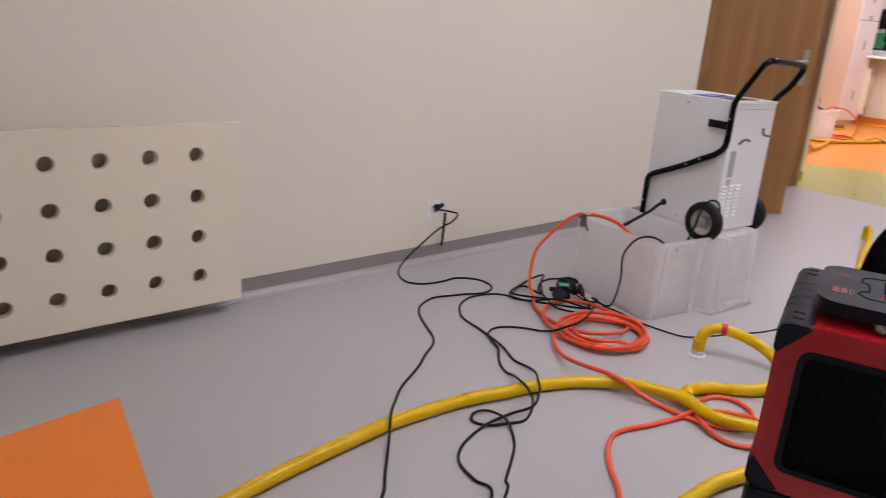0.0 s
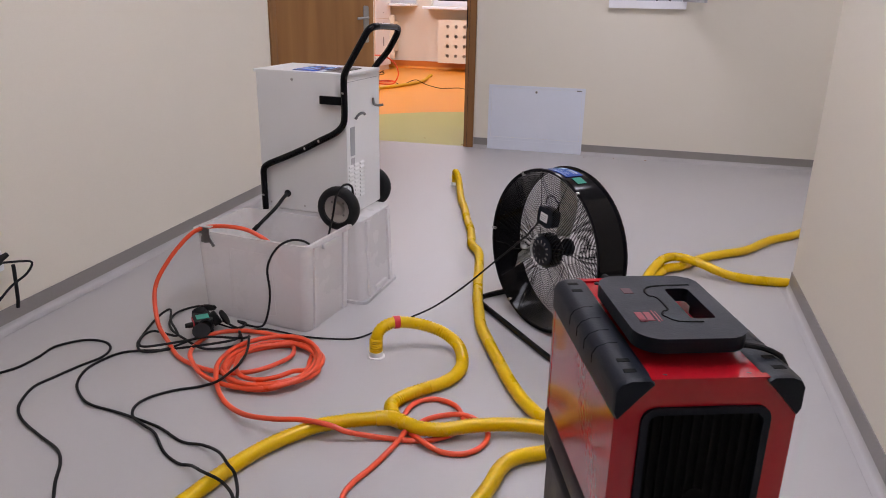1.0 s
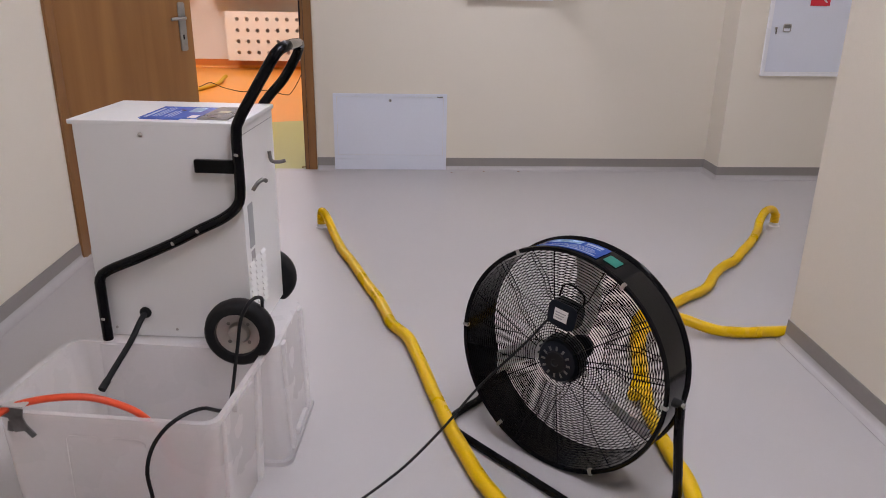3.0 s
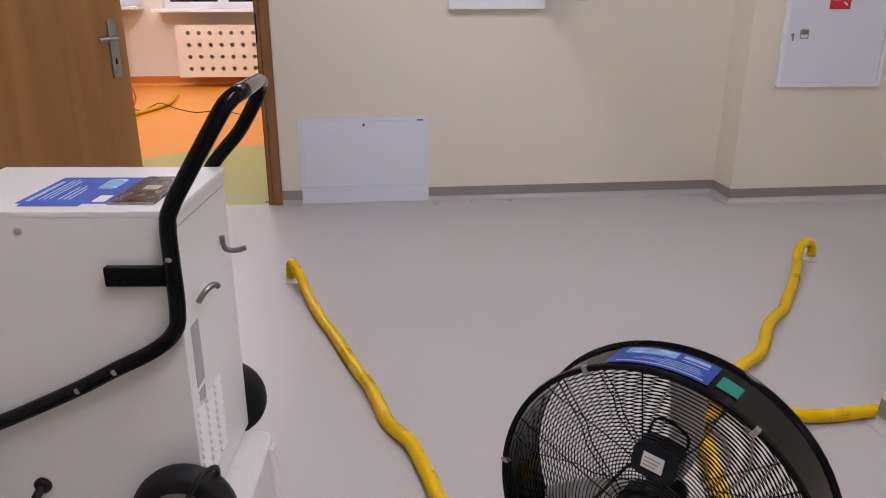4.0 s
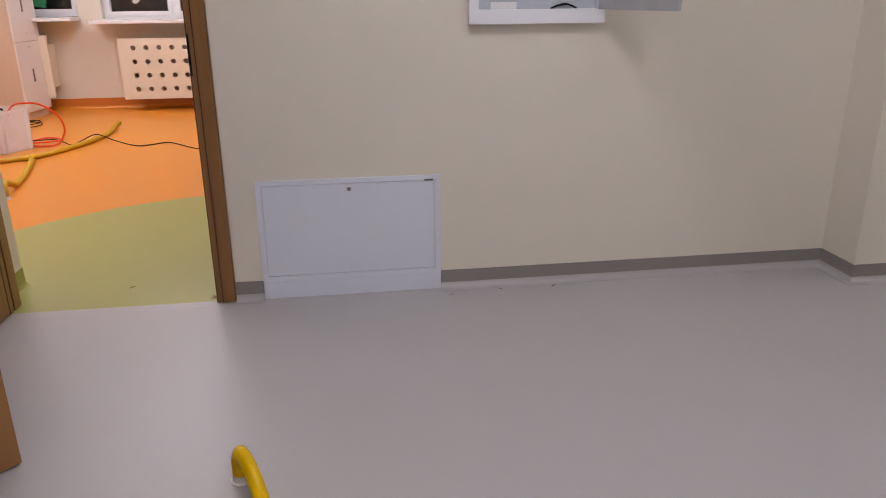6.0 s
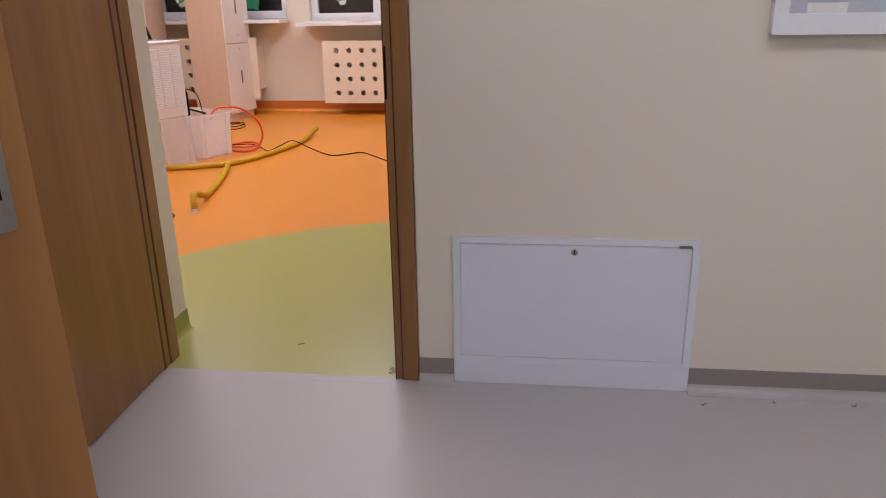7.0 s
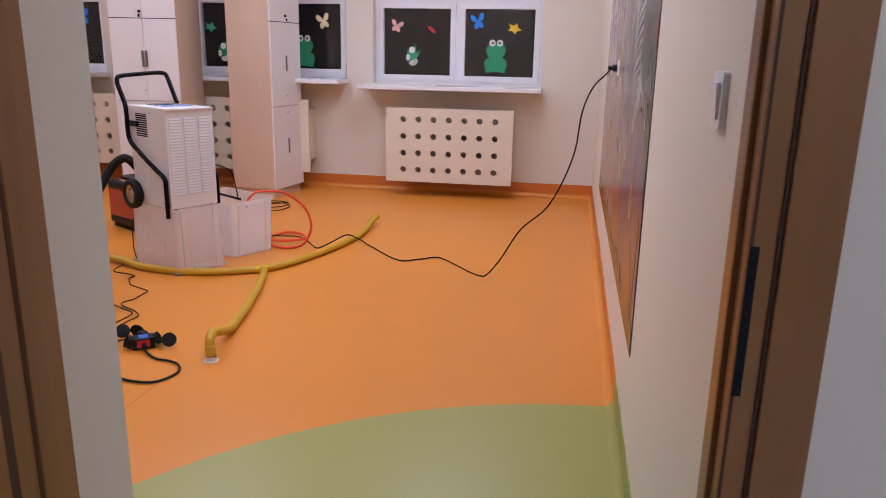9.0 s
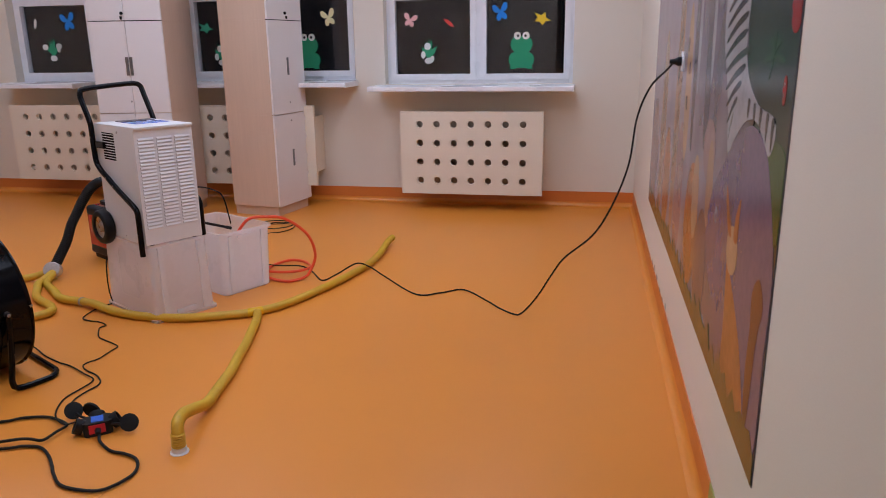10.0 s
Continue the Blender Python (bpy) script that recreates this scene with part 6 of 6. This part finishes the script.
part("plug", lathe([(0.019, 0.0), (0.019, 0.018), (0.013, 0.026), (0.009, 0.055), (0.0, 0.056)], 16, pose(LEFT + 0.010, 2.832, 0.285, 0, 62, 60)), M_RUBBER, sock, "black moulded plug")
part("second_lead", tube([Vector(p) for p in ((-2.885, 2.87, 0.27), (-2.89, 2.872, 0.2), (-2.895, 2.872, 0.12), (-2.90, 2.87, 0.09))], 0.007, 8), M_RUBBER, sock)
line_thing("power_cable", "cable", "black cable winding over the corridor floor and hose",
           [(-2.16, 2.95, 0.03), (-2.25, 2.87, Z), (-2.332, 2.832, Z), (-2.388, 2.795, Z), (-2.416, 2.725, Z), (-2.421, 2.648, Z), (-2.378, 2.555, Z), (-2.295, 2.483, Z), (-2.234, 2.458, Z), (-2.151, 2.448, Z), (-2.06, 2.428, 0.009), (-1.955, 2.408, Z), (-1.848, 2.362, Z),
            (-1.775, 2.358, 0.01), (-1.69, 2.31, 0.035), (-1.621, 2.246, 0.051), (-1.575, 2.205, 0.053), (-1.535, 2.135, 0.03), (-1.562, 2.055, 0.012), (-1.558, 1.941, 0.012), (-1.532, 1.833, Z), (-1.49, 1.765, Z), (-1.442, 1.732, Z), (-1.368, 1.718, Z), (-1.284, 1.705, Z), (-1.1, 1.4, Z)], **CABLE)
line_thing("power_cable", "cable", "black cable with a small loop beside the hose",
           [(-1.95, 2.96, 0.06), (-1.917, 2.899, 0.062), (-1.885, 2.82, 0.062), (-1.872, 2.745, 0.060), (-1.878, 2.695, 0.056), (-1.908, 2.663, 0.035), (-1.973, 2.658, 0.008), (-2.038, 2.619, Z), (-2.09, 2.56, Z), (-2.105, 2.499, Z), (-2.07, 2.436, 0.009), (-2.003, 2.40, 0.009), (-1.945, 2.372, 0.009), (-1.865, 2.301, Z), (-1.794, 2.265, Z), (-1.745, 2.255, 0.015), (-1.676, 2.20, 0.05),
            (-1.597, 2.172, 0.052), (-1.548, 2.145, 0.03), (-1.515, 2.08, Z), (-1.53, 2.003, 0.009), (-1.558, 1.945, 0.008), (-1.609, 1.926, Z), (-1.634, 1.958, 0.012), (-1.622, 2.002, 0.012), (-1.57, 2.018, 0.014), (-1.517, 2.003, 0.014), (-1.437, 1.948, Z), (-1.377, 1.875, Z), (-1.317, 1.792, Z), (-1.26, 1.731, Z), (-1.0, 1.3, Z)], **CABLE)
line_thing("power_cable", "cable", "black cable rising from the extension to the drum fan",
           [(-2.16, 3.08, 0.03), (-2.07, 3.10, Z), (-2.01, 3.123, Z), (-1.973, 3.135, Z), (-1.90, 3.13, Z), (-1.82, 3.118, Z), (-1.70, 3.13, Z), (-1.60, 3.165, Z), (-1.522, 3.252, 0.02), (-1.416, 3.327, 0.055), (-1.343, 3.382, 0.085), (-1.248, 3.448, 0.15), (-1.15, 3.512, 0.235), (-1.012, 3.536, 0.37), (-0.968, 3.53, 0.43), (-0.945, 3.515, 0.452)], r=0.0038, material=M_RUBBER, group="black cables")
line_thing("power_cable", "cable", "black dehumidifier cable hanging over the crate rim",
           [(-1.735, 3.50, 0.49), (-1.728, 3.46, 0.535), (-1.745, 3.42, 0.545), (-1.77, 3.40, 0.50), (-1.785, 3.39, 0.41), (-1.80, 3.32, 0.30), (-1.825, 3.205, 0.368), (-1.850, 3.148, 0.388), (-1.885, 3.118, 0.372), (-1.915, 3.103, 0.33), (-1.925, 3.085, 0.28), (-1.925, 3.095, 0.20), (-1.936, 3.105, 0.13), (-1.972, 3.13, 0.04), (-2.011, 3.145, Z), (-2.075, 3.15, Z), (-2.12, 3.17, Z), (-2.07, 3.15, 0.01), (-2.08, 3.10, 0.012), (-2.15, 3.11, 0.03)], **CABLE)
line_thing("power_cable", "cable", "tangled black cable round the extension block",
           [(-2.27, 3.20, 0.03), (-2.346, 3.241, 0.012), (-2.39, 3.17, 0.012), (-2.375, 3.085, 0.012), (-2.316, 3.008, 0.014), (-2.21, 2.938, 0.02), (-2.10, 2.90, 0.014), (-2.0, 2.975, 0.012), (-2.05, 3.06, 0.02), (-2.02, 2.99, 0.024), (-2.10, 2.90, 0.03), (-2.21, 2.867, 0.014), (-2.30, 2.815, 0.012), (-2.364, 2.861, 0.012),
            (-2.398, 2.945, 0.012), (-2.429, 3.083, 0.02), (-2.413, 3.143, 0.03), (-2.349, 3.054, 0.026), (-2.256, 2.956, 0.02), (-2.365, 2.964, 0.02), (-2.374, 2.901, 0.02), (-2.32, 2.835, 0.022), (-2.2, 2.91, 0.026), (-2.13, 2.97, 0.026), (-2.006, 2.988, 0.03), (-1.95, 2.965, 0.055)], **CABLE)
# classroom cables
mc = line_thing("power_cable", "cable", "black cable hanging from the mural socket onto the floor",
           [(-2.075, 10.375, 1.285), (-2.103, 10.388, 1.25), (-2.168, 10.41, 1.174), (-2.215, 10.428, 1.038), (-2.24, 10.435, 0.83), (-2.30, 10.455, 0.643), (-2.384, 10.484, 0.483), (-2.515, 10.529, 0.352), (-2.57, 10.545, 0.27), (-2.652, 10.576, 0.123), (-2.73, 10.605, 0.02), (-2.775, 10.62, Z), (-2.86, 10.70, Z), (-2.947, 10.813, Z), (-3.10, 10.975, Z), (-3.22, 10.90, Z), (-3.357, 10.856, Z),
            (-3.626, 11.16, Z), (-3.74, 11.25, 0.03), (-3.82, 11.22, 0.06), (-3.90, 11.08, 0.03), (-3.975, 11.02, Z), (-4.10, 11.18, Z), (-4.2, 11.24, 0.02), (-4.36, 11.23, 0.02), (-4.62, 11.31, Z), (-4.90, 11.22, Z), (-5.02, 10.95, Z)], **CABLE)
part("plug", lathe([(0.019, 0.0), (0.019, 0.018), (0.013, 0.026), (0.008, 0.05), (0.0, 0.05)], 16, pose(CLASS_R - 0.011, 10.37, 1.285, 0, -90, 0)), M_RUBBER, mc, "black moulded plug")
line_thing("power_cable", "cable", "thick black extension cable curling on the orange floor",
           [(-4.125, 9.105, 0.02), (-4.099, 9.069, 0.012), (-4.027, 9.024, 0.008), (-3.966, 9.015, 0.008), (-3.907, 8.992, 0.008), (-3.868, 8.94, 0.008), (-3.863, 8.88, 0.008), (-3.913, 8.80, 0.008), (-4.042, 8.80, 0.008), (-4.12, 8.856, 0.008), (-4.162, 8.901, 0.008), (-4.226, 8.962, 0.008), (-4.291, 9.001, 0.008), (-4.357, 8.997, 0.008), (-4.423, 8.966, 0.008),
            (-4.7, 8.88, 0.008), (-5.0, 8.95, 0.008), (-5.0, 9.06, 0.008), (-4.8, 9.08, 0.008), (-4.574, 9.139, 0.008), (-4.511, 9.181, 0.008), (-4.431, 9.204, 0.008), (-4.375, 9.195, 0.008), (-4.318, 9.169, 0.012), (-4.291, 9.144, 0.016), (-4.297, 9.096, 0.016), (-4.306, 9.034, 0.016), (-4.36, 9.024, 0.022), (-4.449, 8.992, 0.018), (-4.8, 8.8, 0.008)],
           r=0.0056, material=M_RUBBER, group="black cables")
line_thing("power_cable", "cable", "thin black cable zigzagging to the extension block",
           [(-4.86, 10.44, 0.42), (-4.96, 10.48, 0.36), (-5.015, 10.47, 0.25), (-5.02, 10.46, 0.10), (-5.0, 10.45, 0.02), (-4.982, 10.442, Z), (-5.011, 10.409, Z), (-5.025, 10.315, Z), (-5.005, 10.204, Z), (-4.945, 10.172, Z), (-4.884, 10.165, Z), (-4.815, 10.127, Z), (-4.824, 10.086, Z), (-4.754, 9.982, Z), (-4.698, 9.947, Z), (-4.63, 9.915, Z),
            (-4.582, 9.881, Z), (-4.583, 9.826, Z), (-4.582, 9.741, Z), (-4.605, 9.693, Z), (-4.601, 9.656, Z), (-4.554, 9.616, Z), (-4.482, 9.581, Z), (-4.423, 9.528, Z), (-4.409, 9.487, Z), (-4.418, 9.437, Z), (-4.421, 9.37, Z), (-4.40, 9.31, 0.008), (-4.34, 9.24, 0.02), (-4.27, 9.18, 0.03)], r=0.0034, material=M_RUBBER, group="black cables")
line_thing("power_cable", "cable", "thin black fan cable lying on the orange floor",
           [(-5.02, 9.44, 0.30), (-5.05, 9.70, 0.05), (-5.012, 9.825, Z), (-4.852, 9.729, Z), (-4.733, 9.672, Z), (-4.657, 9.647, Z), (-4.535, 9.578, 0.008), (-4.465, 9.538, 0.01), (-4.448, 9.497, 0.01), (-4.46, 9.441, Z), (-4.466, 9.362, Z), (-4.443, 9.292, Z), (-4.385, 9.205, 0.02), (-4.338, 9.163, 0.02), (-4.293, 9.145, 0.02), (-4.25, 9.16, 0.03)], r=0.0034, material=M_RUBBER, group="black cables")


line_thing("power_cable", "cable", "black cable drooping behind the crates into a loose coil",
           [(-4.77, 10.93, 0.57), (-4.706, 11.0, 0.565), (-4.634, 11.03, 0.54), (-4.596, 11.06, 0.49), (-4.59, 11.12, 0.30), (-4.64, 11.3, 0.06), (-4.7, 11.55, Z), (-4.78, 11.9, Z)]
           + [(-4.80 + 0.125 * math.cos(a), 12.27 + (0.16 - 0.008 * a) * math.sin(a), 0.006 + 0.004 * a) for a in [-math.pi / 2 + k * math.pi / 6 for k in range(28)]], r=0.0042, material=M_RUBBER, group="black cables")


# ---- extension blocks ----
def extension(m, label, film, lids):
    t = thing("extension_block", m, label, "extension socket", "extension blocks")
    part("body", plate(rrect(0.10, 0.07, 0.018), 0.0, 0.052, None, None, None, 0.006), M_RUBBER, t, "black rubber socket body")
    part("rating_film", box(-0.02, 0.022, -0.024, 0.024, 0.052, 0.0535), film, t, "coloured rating film")
    part("red_face", box(-0.030, 0.026, -0.0375, -0.034, 0.012, 0.046, 0.001), M_REDPRINT, t, "red printed end")
    for a, d in ((0, 0.055), (90, 0.04), (180, 0.055)):
        q = pose(0, 0, 0.028, 0, 0, a) @ pose(d - 0.006, 0, 0, 0, 62)
        o = part("outlet", lathe([(0.027, 0.0), (0.029, 0.012), (0.029, 0.03), (0.024, 0.03), (0.022, 0.012), (0.0, 0.012)], 24, q), M_RUBBER, t, "round socket outlet")
    for x, y, z, tilt, turn in lids:
        lid = part("flap_lid", lathe([(0.031, 0.0), (0.033, 0.003), (0.033, 0.008), (0.026, 0.010), (0.0, 0.010)], 24, pose(x, y, z, 0, tilt, turn)), M_RUBBER, t, "round black rubber flap")
        f = 0.052 / math.hypot(x, y)
        part("strap", tube([Vector((x * f, y * f, 0.036)), Vector((x * 0.7, y * 0.7, 0.034)), Vector((x * 0.86, y * 0.86, z * 0.9))], 0.005, 6), M_RUBBER, lid)
    part("cable_gland", lathe([(0.012, 0.0), (0.011, 0.02), (0.009, 0.035), (0.0, 0.035)], 14, pose(0, -0.032, 0.024, 90)), M_RUBBER, t)
    return t


extension(pose(-2.205, 3.055, 0.012, 0, 0, -48), "black rubber extension block with green film among cables", M_TEAL, ((0.112, -0.024, 0.040, 30, -12), (-0.097, 0.039, 0.040, 40, 158), (0.021, 0.077, 0.040, 60, 75)))
extension(pose(-4.163, 9.150, 0.0, 0, 0, 36), "black rubber extension block with blue film and open flaps", M_BLUE, ((0.107, -0.058, 0.040, 62, -88), (-0.080, 0.122, 0.046, 58, -80), (-0.02, 0.085, 0.05, 78, 60)))

# ---- orange table by the start ----
tb = thing("low_table", pose(-1.2, 0.5, 0), "orange laminate low table with slanted edges", "table")
TOPS = [(-0.355, 0.338), (-0.27, -0.24), (0.42, -0.36), (0.385, 0.216)]
part("tabletop", plate(TOPS, 0.428, 0.45, None, None, None, 0.003), M_TABLE, tb, "orange laminate top")
for x, y in ((-0.29, 0.27), (-0.22, -0.18), (0.36, -0.29), (0.32, 0.17)):
    part("leg", lathe([(0.017, 0.0), (0.018, 0.01), (0.018, 0.428)], 16, pose(x, y, 0)), M_CHROME, tb, "steel tube leg")

# ---- crumbs on the floors ----
bm = bmesh.new()
rnd = random.Random(4)
for x, y in ((-2.52, 7.23), (-1.03, 6.906), (-0.537, 6.94), (-0.79, 6.94), (-2.115, 7.03), (-2.105, 7.045), (-1.9, 3.02), (-2.12, 7.06)):
    for k in range(2):
        a, w, l = rnd.random() * 3.1, 0.003 + 0.003 * rnd.random(), 0.006 + 0.012 * rnd.random()
        bx(bm, -l / 2, l / 2, -w / 2, w / 2, 0, 0.003, 0.0008, 1, Matrix.Translation((x + 0.012 * k * rnd.random(), y + 0.01 * k, 0.003 if y > 7 else 0.0)) @ Matrix.Rotation(a, 4, "Z"))
solid("floor_crumbs", bm, M_FRAME, "small dark crumbs scattered on the floors", "debris", "stuff", None)
# chipped paint low on the classroom wall
bm = bmesh.new()
for k in range(7):
    y, z = 10.25 + 0.16 * k + 0.05 * rnd.random(), 0.125 + 0.03 * rnd.random()
    pts = [(y + 0.03 * math.cos(a) * (0.6 + 0.6 * rnd.random()), z + 0.016 * math.sin(a) * (0.6 + 0.6 * rnd.random())) for a in [k2 * math.pi / 5 for k2 in range(10)]]
    plate(pts, 0.0, 0.0008, None, Matrix(((0, 0, -1, CLASS_R - 0.0002), (1, 0, 0, 0), (0, 1, 0, 0), (0, 0, 0, 1))), bm)
solid("paint_chips", bm, M_DARKSTEEL, "dark chips in the paint above the skirting", "damage", "stuff", None)
